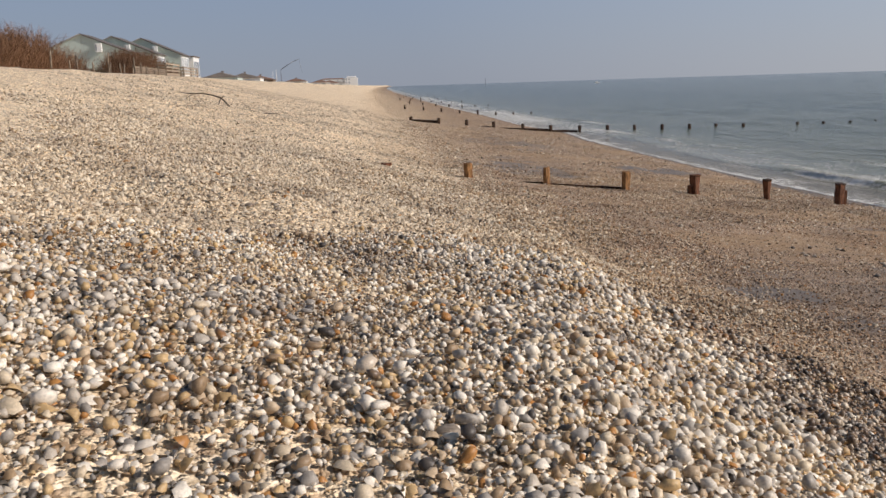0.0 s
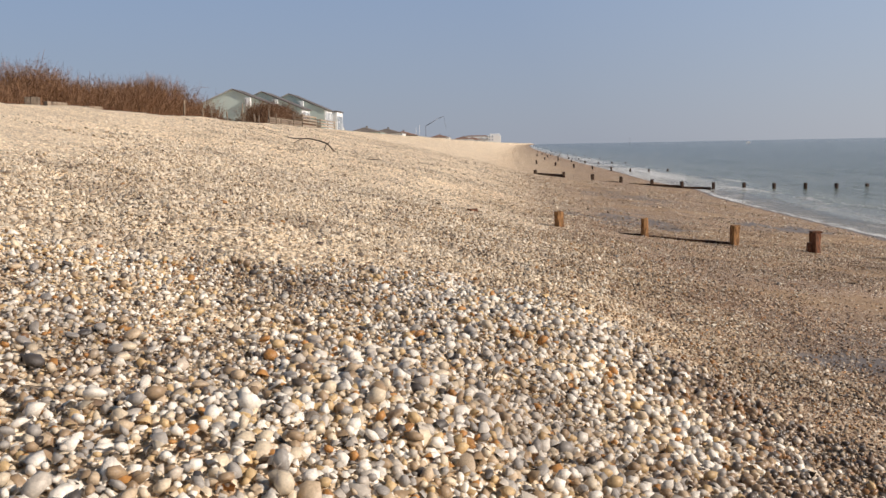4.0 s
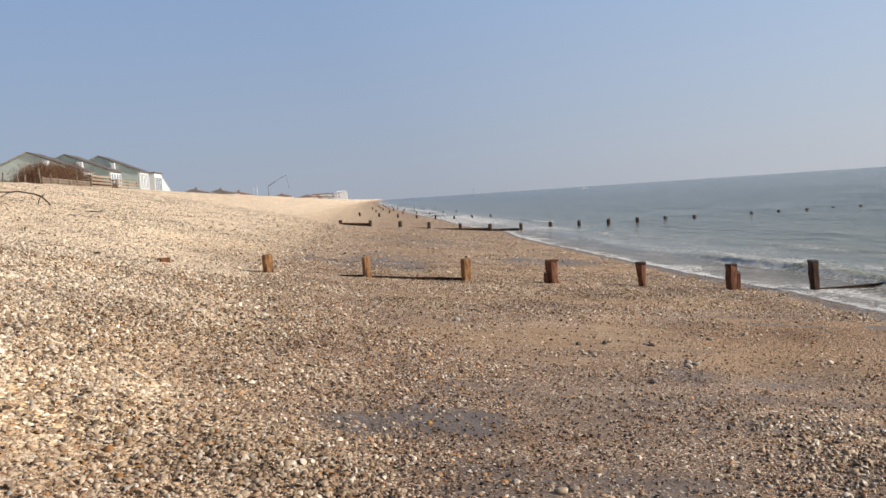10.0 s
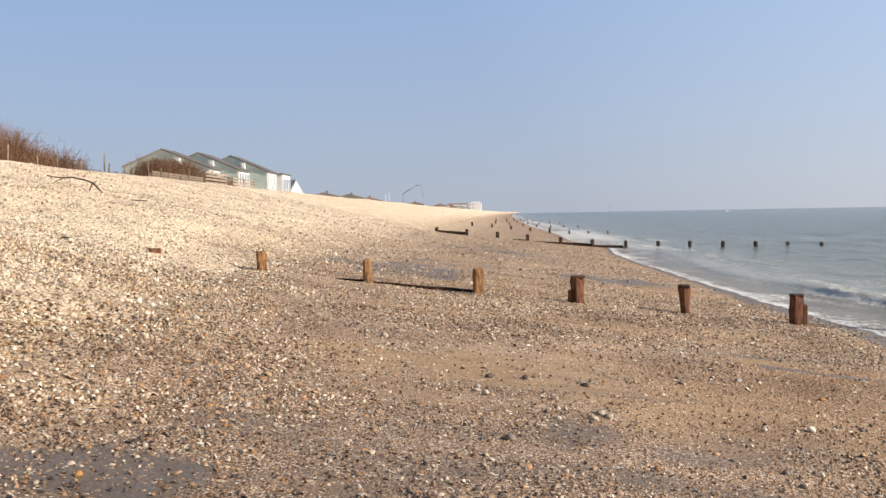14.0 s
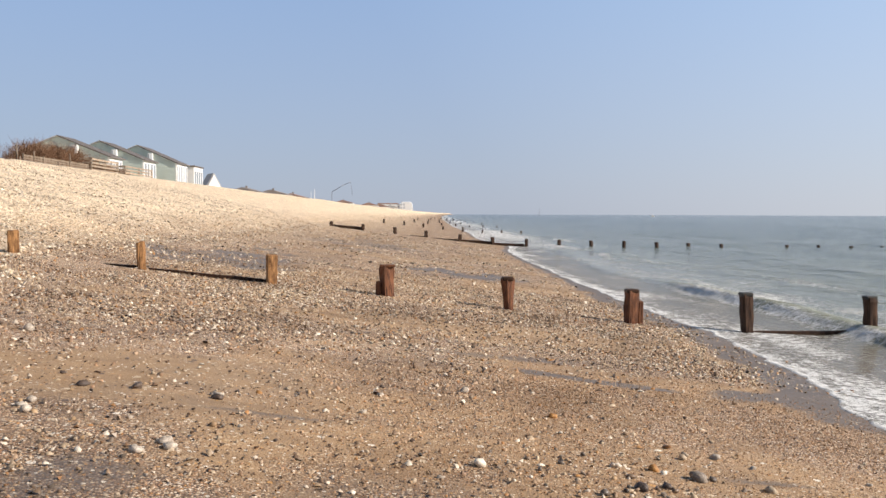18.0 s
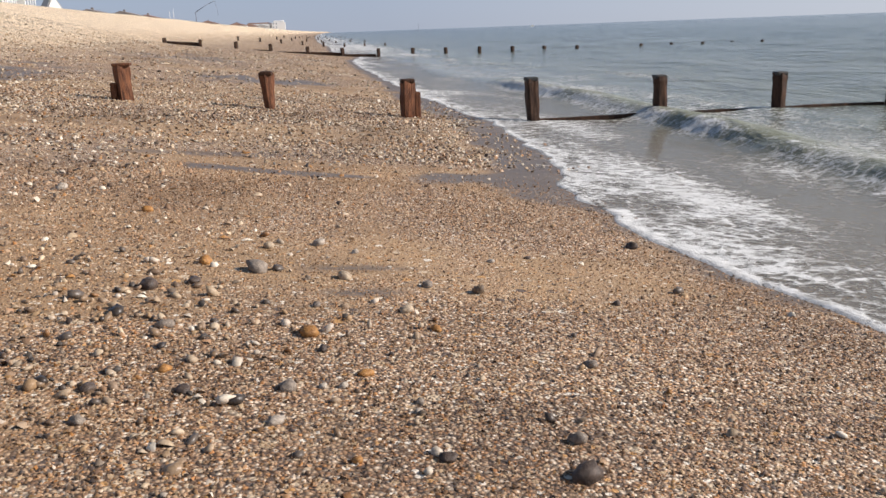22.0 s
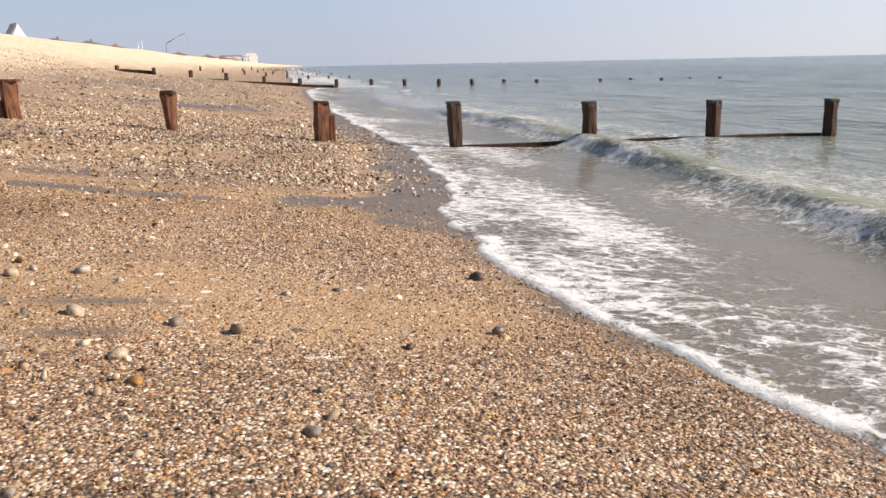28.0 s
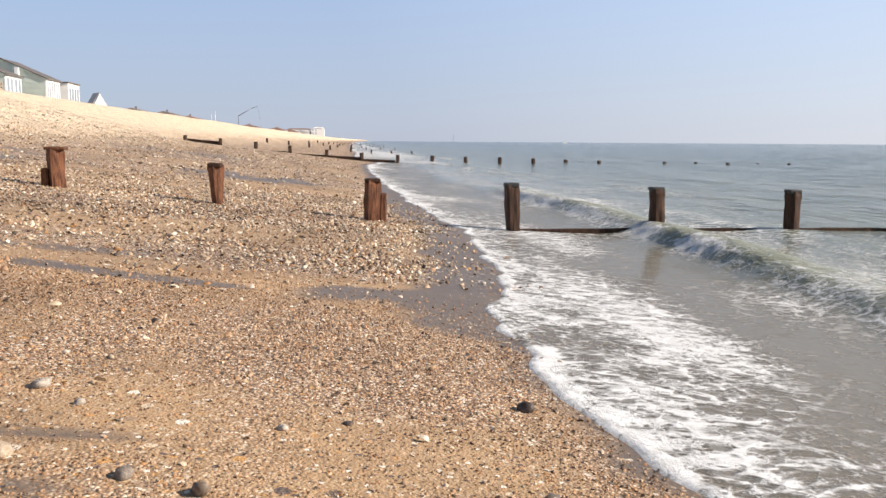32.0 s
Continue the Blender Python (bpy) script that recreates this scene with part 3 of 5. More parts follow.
def prism(points, y0, y1):
    """A solid whose outline (x, z) runs from y0 to y1."""
    bm = bmesh.new()
    a = [bm.verts.new((x, y0, z)) for x, z in points]
    b = [bm.verts.new((x, y1, z)) for x, z in points]
    bm.faces.new(a)
    bm.faces.new(b[::-1])
    for i in range(len(a)):
        j = (i + 1) % len(a)
        bm.faces.new((a[j], a[i], b[i], b[j]))
    bmesh.ops.recalc_face_normals(bm, faces=bm.faces)
    return bm


def tube(bm, line, radii, sides=6):
    rings = []
    for i, p in enumerate(line):
        p = Vector(p)
        d = (Vector(line[min(i + 1, len(line) - 1)]) - Vector(line[max(i - 1, 0)])).normalized()
        u = d.cross(Vector((0.31, 0.93, 0.17))).normalized()
        v = d.cross(u)
        rings.append([bm.verts.new(p + radii[i] * (math.cos(k) * u + math.sin(k) * v)) for k in [2 * math.pi * n / sides for n in range(sides)]])
    for a, b in zip(rings, rings[1:]):
        for k in range(sides):
            bm.faces.new((a[k], a[(k + 1) % sides], b[(k + 1) % sides], b[k])).smooth = True
    bm.faces.new(rings[0][::-1])
    bm.faces.new(rings[-1])
    return bm


def sheet(name, verts, faces, mat, smooth=True, attrs=None):
    """One mesh from arrays of vertices and of triangles or quads."""
    me = bpy.data.meshes.new(name)
    verts, faces = np.asarray(verts, np.float32), np.asarray(faces, np.int32)
    me.vertices.add(len(verts))
    me.vertices.foreach_set("co", verts.ravel())
    k = faces.shape[1]
    me.loops.add(faces.size)
    me.loops.foreach_set("vertex_index", faces.ravel())
    me.polygons.add(len(faces))
    me.polygons.foreach_set("loop_start", np.arange(0, faces.size, k, dtype=np.int32))
    me.polygons.foreach_set("use_smooth", np.full(len(faces), smooth))
    me.update(calc_edges=True)
    for key, values in (attrs or {}).items():
        me.attributes.new(key, "FLOAT", "POINT").data.foreach_set("value", np.asarray(values, np.float32).ravel())
    me.materials.append(mat)
    return new(name, me)


def grid_faces(rows, cols):
    i = np.arange(rows * cols).reshape(rows, cols)
    return np.stack([i[:-1, :-1], i[:-1, 1:], i[1:, 1:], i[1:, :-1]], -1).reshape(-1, 4)


def steps(*pieces):
    """Numbers from pieces of (start, end, count), joined."""
    return np.unique(np.concatenate([np.linspace(a, b, n) for a, b, n in pieces]).round(4))


# ---- ground ----
gx = steps((-900, -90, 12), (-90, -36, 28), (-36, -22, 44), (-22, -4.4, 82), (-4.4, 1.4, 80), (1.4, 3, 9), (3, 12, 16), (12, 60, 20), (60, 900, 10))
gy = steps((-70, -27, 16), (-27, -12, 64), (-12, -5.6, 90), (-5.6, 6, 50), (6, 60, 80), (60, 150, 40), (150, 400, 36), (400, 1000, 26), (1000, 4600, 14))
GX, GY = np.meshgrid(gx, gy)
BX = GX + bend(GY)
GZ = beach_z(BX, GY)
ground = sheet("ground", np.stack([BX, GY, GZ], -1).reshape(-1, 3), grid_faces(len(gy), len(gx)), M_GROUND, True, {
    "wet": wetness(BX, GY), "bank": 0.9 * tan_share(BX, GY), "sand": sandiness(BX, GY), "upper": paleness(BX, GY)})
tagged(ground, "sloping shingle beach of cream pebbles, brown gravel and sand", "beach", kind="structure")

# ---- sea ----
su = steps((0, 0.15, 6), (0.15, 1.2, 16), (1.2, 9, 80), (9, 30, 50), (30, 90, 26), (90, 400, 16), (400, 4600, 12))
sy = steps((-300, -30, 12), (-30, -16, 24), (-16, -2, 170), (-2, 8, 70), (8, 40, 70), (40, 120, 50), (120, 400, 30), (400, 1500, 20), (1500, 4600, 14))
SU, SY = np.meshgrid(su, sy)
SX = water_x(SY) * np.exp(-SU / 60) + bend(SY) * (1 - np.exp(-SU / 60)) + SU
SQ = SX - bend(SY)
bed = beach_z(SX, SY)
level = 0.10
crest = 4.4 + 0.45 * np.sin(SY * 0.21 + 0.6) + 0.35 * grain(SY, 0 * SY, 5.0, 21)
dist = SQ - crest
surf = ramp01(SY, -18, -10) * (1 - 0.75 * ramp01(SY, 6, 16)) * np.clip(0.85 + 0.35 * grain(SY, 0 * SY, 4.0, 22), 0.35, 1.2)
breaker = 0.30 * surf * np.where(dist < 0, np.exp(-(dist / 0.36) ** 2), np.exp(-(dist / 0.85) ** 2))
crest2 = 9.0 + 0.8 * np.sin(SY * 0.13) + 0.7 * grain(SY, 0 * SY, 9.0, 23)
breaker2 = 0.13 * np.exp(-((SQ - crest2) / 1.2) ** 2) * np.clip(0.6 + 0.6 * grain(SY, 0 * SY, 8, 24), 0, 1)
crest3 = 6.4 + 0.6 * np.sin(SY * 0.17 + 2.0) + 0.5 * grain(SY, 0 * SY, 6.0, 37)
breaker2 = breaker2 + 0.12 * np.exp(-((SQ - crest3) / 0.7) ** 2) * np.clip(0.3 + 0.9 * grain(SY, 0 * SY, 5, 38), 0, 1)
swell = ramp01(SQ, 5, 16) * (1 - ramp01(SU, 60, 200)) * (0.07 * np.cos(SQ * 2 * np.pi / 7.5 + 2.5 * grain(SX, SY, 16, 25)) + 0.05 * grain(SX, SY * 0.5, 1.6, 26))
chop = 0.016 * grain(SX, SY * 0.6, 0.8, 27) * ramp01(SQ, 3, 6) * (1 - ramp01(SU, 25, 60))
froth = 0.018 * surf * np.exp(-((dist + 0.25) / 0.35) ** 2) * (grain(SX, SY, 0.14, 28) + grain(SX, SY, 0.3, 29))
film = bed + 0.004 + 0.022 * (1 - np.exp(-SU / 0.35)) + 0.009 * np.exp(-((SU - 0.07) / 0.07) ** 2) * (1 + 0.6 * grain(SX, SY, 0.12, 30))
film = np.where(SU <= 0, bed - 0.006, film)
top = level + breaker + breaker2 + swell + chop + froth
k = 0.03
SZ = np.where(SU < 40, k * np.log(np.exp(np.clip(film / k, -50, 50)) + np.exp(top / k)), top)
SZ = np.where(SU <= 0.02, film, SZ)
lacy = 0.22 * (1 - ramp01(SU, 1.0, 3.6)) + (0.22 + 0.15 * (1 - ramp01(SY, -8, -2))) * (1 - 0.6 * ramp01(SQ, 7, 12))
foam = np.maximum.reduce([(0.86 + 0.30 * grain(SY, 0 * SY, 0.7, 34) + 0.25 * grain(SX, SY, 0.3, 85)) * (1 - ramp01(SU, 0.06, 0.34 + 0.24 * grain(SY, 0 * SY, 1.7, 35))), lacy * (0.80 + 0.75 * grain(SX, SY * 0.5, 1.0, 31)),
                          (0.66 + 0.24 * grain(SX, SY, 0.5, 81) + 0.2 * grain(SX, SY, 1.6, 82)) * (1 - ramp01(SU, 0.15, 1.35 + 0.6 * grain(SY, 0 * SY, 1.9, 83))) * ramp01(SY, -30, -14),
                          surf * (0.62 + 0.5 * grain(SX, SY, 1.1, 36)) * np.exp(-((dist + 0.30) / 0.40) ** 2), surf * (0.45 + 0.2 * grain(SX, SY, 1.5, 84)) * np.exp(-((dist - 1.5) / 1.6) ** 2),
                          0.55 * np.exp(-((SQ - crest2 + 0.7) / 0.6) ** 2) * np.clip(0.3 + grain(SY, 0 * SY, 7, 24), 0, 1),
                          0.62 * ramp01(SY, 25, 60) * (1 - ramp01(SQ, 5, 11)) * np.clip(0.7 + 0.5 * grain(SX, SY, 6, 33), 0, 1)])
foam = np.maximum(foam, 0.8 * np.exp(-((SQ - crest3 + 0.3) / 0.5) ** 2) * np.clip(0.2 + 0.9 * grain(SY, 0 * SY, 5, 38) + 0.3 * grain(SX, SY, 0.7, 39), 0, 1))
foam = np.where(SQ > 14, foam * 0.5, foam)
sea = sheet("water", np.stack([SX, SY, SZ], -1).reshape(-1, 3), grid_faces(len(sy), len(su)), M_SEA, True,
            {"foam": foam, "depth": np.clip(SZ - bed, 0, 5), "heave": np.clip((breaker + 0.6 * breaker2) / 0.22, 0, 1)})
tagged(sea, "grey-green sea with small breakers and lacy white foam", "sea", kind="structure")


# ---- groynes ----
def make_post(x, y, top, rng, width=0.25, waist=0.9, cap=False, split=0.0, wet=False, far=False, mat=None):
    """One square, sea-worn timber post."""
    base = float(beach_z(x, y)) - 0.35
    thing = new("groyne_post")
    thing.location = (x, y, base)
    h = top - base
    bm = bmesh.new()
    sides, rows = (12, 16) if not far else (8, 5)
    lean = (rng.uniform(-0.05, 0.05), rng.uniform(-0.03, 0.03))
    turn = rng.uniform(0.28, 0.60)
    rings = []
    for r in range(rows + 1):
        f = r / rows
        z = f * h
        ring = []
        for s in range(sides):
            a = 2 * math.pi * s / sides + math.pi / 4
            sq = 1.0 / max(abs(math.cos(a)), abs(math.sin(a)))
            rad = width / 2.25 * min(sq, 1.30) * (waist + (1 - waist) * f ** 1.5)
            rad *= 1 + 0.085 * float(grain(s * 1.7 + x * 9, z * 6, 1.0, 40)) + 0.05 * float(grain(s * 3.1 + x * 5, z * 2.2, 1.0, 46)) + (0.05 if cap and f > 0.9 else 0.0)
            if f > 0.97:
                rad *= 0.9
            zz = z + (split * float(grain(s * 0.9 + x * 5, 3.0, 1.0, 41)) if f > 0.95 else 0)
            p = Vector((math.cos(a + turn) * rad + lean[0] * z, math.sin(a + turn) * rad + lean[1] * z, zz))
            ring.append(bm.verts.new(p))
        rings.append(ring)
    for a, b in zip(rings, rings[1:]):
        for s in range(sides):
            bm.faces.new((a[s], a[(s + 1) % sides], b[(s + 1) % sides], b[s]))
    bm.faces.new(rings[-1])
    part("shaft", bm, mat or (M_POST_WET if wet else M_POST), thing)
    if cap:
        bm = box((-width * 0.48 + lean[0] * h, -width * 0.46, h - 0.05), (width * 0.48 + lean[0] * h, width * 0.46, h + 0.026), 0.02)
        part("worn_cap", bm, M_ALGAE if wet else M_POST_WET, thing, "dark worn cap of end grain")
    return thing


def side_timber(thing, dx, dy, height, mat, low=0.0):
    bm = box((dx - 0.055, dy - 0.08, low), (dx + 0.055, dy + 0.08, low + height), 0.02)
    for v in bm.verts:
        v.co.x += 0.02 * float(grain(v.co.z * 3, v.co.y * 5, 1.0, 43))
    part("side_timber", bm, mat, thing, "shorter timber bolted beside the post")


rng = random.Random(11)
# x, top, width, waist, cap, wet
ROW_1 = [(-14.96, 2.36, 0.29, 1.0, False, False), (-12.44, 2.27, 0.24, 0.98, False, False), (-9.95, 2.03, 0.18, 0.98, False, False),
         (-7.42, 1.77, 0.23, 0.95, False, False), (-5.07, 1.55, 0.27, 0.92, True, False), (-2.61, 1.31, 0.24, 0.62, True, False),
         (-0.12, 1.06, 0.27, 0.97, True, False), (2.33, 0.985, 0.25, 0.86, True, True), (4.93, 0.91, 0.245, 0.95, True, True),
         (7.49, 0.86, 0.25, 1.0, True, True), (10.10, 0.81, 0.24, 1.0, True, True), (12.65, 0.76, 0.27, 1.0, True, True)]
for n, (x, top_z, width, waist, cap, wet) in enumerate(ROW_1):
    post = make_post(x, 0, top_z, rng, width, waist, cap and n != 4, 0.006 if cap else 0.025, wet, False, M_POST_DRY if 0 < n < 4 else None)
    tagged(post, ("dark wet timber groyne post standing in the sea" if wet else
                  "short stub of orange-brown timber half buried in shingle" if n == 0 else
                  "rust-brown weathered timber groyne post in the gravel"), "post", "posts of the nearest groyne")
    h = top_z - post.location.z
    if n == 4:
        part("worn_cap", box((-0.175, -0.11, h - 0.02), (0.13, 0.12, h + 0.03), 0.012), M_POST, post, "brown plank end capping the post")
        side_timber(post, -0.19, 0.02, h - 0.30, M_POST)
    if n == 6:
        side_timber(post, 0.20, 0.0, h - 0.22, M_POST)


def make_plank(x0, x1, y, z0, z1, high, mat, label, group):
    thing_bm = bmesh.new()
    n = 9
    rings = []
    for i in range(n):
        f = i / (n - 1)
        x, z = x0 + (x1 - x0) * f, z0 + (z1 - z0) * f + 0.012 * float(grain(f * 6, x0, 1.0, 45))
        rings.append([thing_bm.verts.new((x, y + dy, z + dz)) for dy, dz in ((-0.035, -high), (0.035, -high), (0.035, -0.008), (0.02, 0), (-0.02, 0), (-0.035, -0.008))])
    for a, b in zip(rings, rings[1:]):
        for k2 in range(6):
            thing_bm.faces.new((a[k2], a[(k2 + 1) % 6], b[(k2 + 1) % 6], b[k2]))
    thing_bm.faces.new(rings[0])
    thing_bm.faces.new(rings[-1][::-1])
    bmesh.ops.recalc_face_normals(thing_bm, faces=thing_bm.faces)
    return tagged(part("groyne_plank", thing_bm, mat), label, "plank", group)


# the short second plank stands in for the shadow beside the third post
for x0, x1, z0, z1, mat in ((-9.85, -7.5, 1.51, 1.28, M_POST_WET), (-10.9, -10.05, 1.62, 1.55, M_POST_WET), (-0.0, 2.22, 0.37, 0.17, M_POST_WET),
                            (2.44, 4.80, 0.20, 0.21, M_POST_WET), (5.05, 7.36, 0.20, 0.17, M_POST_WET), (7.62, 9.98, 0.17, 0.16, M_POST_WET)):
    make_plank(x0, x1, 0.12, z0, z1, 0.5, mat, "dark wet plank showing just above gravel and water", "planks of the nearest groyne")

Q_Y = 46.78
Q_TOP = [(-10.25, 2.02), (-7.85, 1.80), (-5.4, 1.58), (-3.03, 1.33), (-0.48, 1.05), (2.07, 0.86), (4.62, 0.72), (7.17, 0.66), (9.7, 0.60),
         (12.2, 0.56), (14.8, 0.50), (17.3, 0.42), (19.9, 0.36), (25.0, 0.28), (27.6, 0.26), (30.1, 0.22), (32.7, 0.20), (35.2, 0.19)]
for n, (x, top_z) in enumerate(Q_TOP):
    post = make_post(x, Q_Y, top_z, rng, 0.25, 0.95, False, 0.02, True, n > 12)
    tagged(post, "dark timber groyne post, its foot in the sea" if n > 5 else "dark timber groyne post on the sand", "post", "posts of the second groyne")
for x0, x1, z0, z1 in ((-10.1, -7.95, 1.79, 1.60), (-3.0, -0.5, 0.80, 0.66), (-0.4, 2.0, 0.66, 0.52), (2.15, 4.5, 0.42, 0.32), (-5.3, -3.1, 1.04, 0.9)):
    make_plank(x0, x1, Q_Y + 0.14, z0, z1, 0.8, M_POST_WET, "dark groyne plank retaining the sand", "planks of the second groyne")
for row, (yy, x_end, count) in enumerate(((91.5, 10.6, 8), (137, 12.5, 7), (183, 14.0, 7), (230, 16.0, 6), (278, 18, 6), (330, 21, 6), (390, 24, 5))):
    for n in range(count):
        x = x_end - 2.55 * n
        z = max(0.5 + 0.04 * n, float(beach_z(x, yy)) + 0.55)
        post = make_post(x, yy, z + rng.uniform(-0.08, 0.08), rng, 0.22, 0.95, False, 0.0, True, True)
        tagged(post, "far dark groyne post along the shore", "post", "posts of the far groynes")


# ---- driftwood ----
def branch():
    bm = bmesh.new()
    line = [(-22.80, 10.4, 4.69), (-22.5, 10.4, 4.63), (-22.15, 10.4, 4.60), (-21.88, 10.4, 4.61), (-21.40, 10.4, 4.50), (-21.10, 10.4, 4.38),
            (-20.9, 10.4, 4.16), (-20.66, 10.4, 3.84)]
    tube(bm, line, [0.012, 0.02, 0.026, 0.028, 0.03, 0.036, 0.028, 0.016], 8)
    ob = part("driftwood_branch", bm, M_DRIFT)
    for name, pts, rr in (("twig", [(-22.15, 10.4, 4.60), (-22.35, 10.35, 4.52), (-22.5, 10.3, 4.42)], [0.02, 0.014, 0.008]),
                          ("twig", [(-21.12, 10.4, 4.40), (-21.2, 10.35, 4.2), (-21.25, 10.3, 3.92)], [0.025, 0.02, 0.012]),
                          ("twig", [(-21.10, 10.4, 4.36), (-21.0, 10.45, 4.48)], [0.03, 0.012])):
        part(name, tube(bmesh.new(), pts, rr, 6), M_DRIFT, ob)
    return tagged(ob, "bare grey driftwood branch arching over the shingle", "branch")


branch()
for x, y, a, long in ((-19.2, 9.4, 0.3, 0.9), (-15.9, -2.5, 2.6, 0.35)):
    z = float(beach_z(x, y)) + 0.02
    pts = [(x + math.cos(a) * (f - 0.5) * long, y + math.sin(a) * (f - 0.5) * long * 0.5, z + 0.02 * math.sin(f * 5)) for f in (0, 0.3, 0.6, 1)]
    tagged(part("driftwood_stick", tube(bmesh.new(), pts, [0.012, 0.022, 0.02, 0.008], 6), M_DRIFT), "small dark stick lying on the shingle", "stick")


# ---- shrubs and hedges ----
def shrub(name, x0, x1, y0, y1, height, count, mat, label, seed, lean=(0.0, 0.0), base=None, tilt=0.0, twigs=7):
    """Many thin rising twigs from stems along a strip; ragged outline with gaps."""
    r = np.random.default_rng(seed)
    verts, faces, n = [], [], 0
    f = r.random(count)
    cx = x0 + (x1 - x0) * r.random(count)
    cy = y0 + (y1 - y0) * f
    hump = np.clip(np.sin(np.pi * np.clip(f, 0.02, 0.98)) ** 0.45 * (0.8 + 0.25 * grain(cy, cx, 1.4, seed)), 0.15, 1.1) * height * (1 - tilt * f)
    zb = beach_z(cx, cy) if base is None else np.full(count, base)
    for i in range(count):
        h = hump[i] * (0.55 + 0.33 * r.random())
        start = np.array([cx[i], cy[i], zb[i] + (0.0 if i % 3 else (hump[i] - h) * 0.8 * r.random())])
        d = np.array([r.normal(0, 0.38) + lean[0], r.normal(0, 0.45) + lean[1], 1.0])
        d /= np.linalg.norm(d)
        bow = np.array([r.normal(0, 0.15), r.normal(0, 0.2), 0.0])
        wide = 0.006 + 0.007 * r.random()
        side = np.cross(d, r.normal(0, 1, 3))
        side /= np.linalg.norm(side)
        other = np.cross(d, side)
        for q, ww in ((0, 1.3), (1, 0.3)):
            c = start + d * h * q + bow * h * q * q
            for a in (0, 2.094, 4.189):
                verts.append(c + wide * ww * (math.cos(a) * side + math.sin(a) * other))
        for a in range(3):
            b = (a + 1) % 3
            faces.append((n + a, n + b, n + 3 + b, n + 3 + a))
        n += 6
        for tw in range(twigs):
            q = 0.35 + 0.6 * r.random()
            c = start + d * h * q + bow * h * q * q
            e = d * 0.7 + r.normal(0, 0.42, 3)
            e *= h * (0.12 + 0.16 * r.random()) / np.linalg.norm(e)
            p = np.cross(e, r.normal(0, 1, 3))
            p *= 0.008 / (np.linalg.norm(p) + 1e-6)
            verts += [c - p, c + p, c + e + 0.3 * p, c + e - 0.3 * p]
            faces.append((n, n + 1, n + 2, n + 3))
            n += 4
    ob = sheet(name, verts, faces, mat, False)
    return tagged(ob, label, "shrub")


shrub("tamarisk_shrub", -38.0, -33.6, 7, 22, 2.9, 4600, M_TWIG, "leafless russet tamarisk thicket on the beach crest", 61)
shrub("tamarisk_shrub", -37.5, -33.6, 19, 33, 3.45, 5000, M_TWIG, "tall leafless russet tamarisk bush on the beach crest", 62)
shrub("tamarisk_shrub", -37.0, -34.0, 30, 39, 2.3, 2000, M_TWIG, "low russet tamarisk bush trailing off the thicket", 63)
shrub("low_shrub", -36.0, -34.3, 38, 49, 1.1, 1500, M_HEDGE, "low dark evergreen shrub between the tamarisk bushes", 67)
shrub("tamarisk_shrub", -36.5, -34.0, 49.5, 66, 5.0, 4400, M_TWIG, "wind-combed russet tamarisk bush before the houses", 64, (0.2, 0.2), tilt=0.5)
shrub("tamarisk_shrub", -36.5, -34.0, 60, 76, 3.1, 3200, M_TWIG, "lower russet tamarisk bush behind the deck", 66, (0.2, 0.2), tilt=0.4)
shrub("scrub", -38.5, -34.0, 30, 46, 0.9, 2500, M_HEDGE, "low dark winter scrub behind the fence", 65)


# ---- fence on the crest ----
def stake(x, y, h, r):
    z = float(beach_z(x, y))
    bm = tube(bmesh.new(), [(x, y, z - 0.3), (x + r.uniform(-.03, .03), y, z + h * 0.5), (x + r.uniform(-.06, .06), y + r.uniform(-.05, .05), z + h)], [0.06, 0.055, 0.045], 7)
    return tagged(part("fence_stake", bm, M_FENCE), "thin grey wooden fence stake on the crest", "stake", "fence stakes")


r5 = random.Random(5)
for y in (24.5, 27.2, 30.6, 33.1, 36.0, 37.1, 39.4, 41.2, 43.5, 45.0, 46.8, 48.2, 50.5, 53.5):
    stake(-32.2 + r5.uniform(-0.3, 0.3), y, r5.choice((0.7, 0.9, 1.2, 1.5)), r5)


def board_fence(x, y0, y1, low, high, boards, label):
    fence = new("board_fence")
    z = float(beach_z(x, (y0 + y1) / 2))
    fence.location = (x, y0, z)
    n = max(2, round((y1 - y0) / 1.8) + 1)
    for i in range(n):
        yy = (y1 - y0) * i / (n - 1)
        part("post", box((-0.05, yy - 0.05, -0.4), (0.05, yy + 0.05, high + 0.06), 0.008), M_FENCE, fence)
    for b in range(boards):
        zz = low + (high - low) * b / boards
        part("board", box((0.052, -0.05, zz), (0.085, y1 - y0 + 0.05, zz + (high - low) / boards * 0.8), 0.006), M_FENCE, fence)
    return tagged(fence, label, "fence")


board_fence(-32.6, 46.0, 58.5, 0.05, 0.95, 5, "grey timber board fence along the crest")


def deck(x0, x1, y0, y1, z, label):
    thing = new("timber_deck")
    thing.location = (x0, y0, z)
    w, d = x1 - x0, y1 - y0
    part("platform", box((0, 0, -0.9), (w, d, 0.0), 0.02), M_TIMBER, thing)
    for n, (px, py) in enumerate(((0.1, 0.1), (w - 0.1, 0.1), (w - 0.1, d / 2), (w - 0.1, d - 0.1), (0.1, d - 0.1))):
        part("rail_post", box((px - 0.06, py - 0.06, 0.0), (px + 0.06, py + 0.06, 1.0), 0.008), M_TIMBER, thing)
    for zz in (0.15, 0.45, 0.78):
        part("rail", box((w - 0.03, 0.0, zz), (w + 0.02, d, zz + 0.17), 0.006), M_TIMBER, thing)
        part("rail", box((0.0, -0.03, zz), (w, 0.02, zz + 0.17), 0.006), M_TIMBER, thing)
    return tagged(thing, label, "deck")


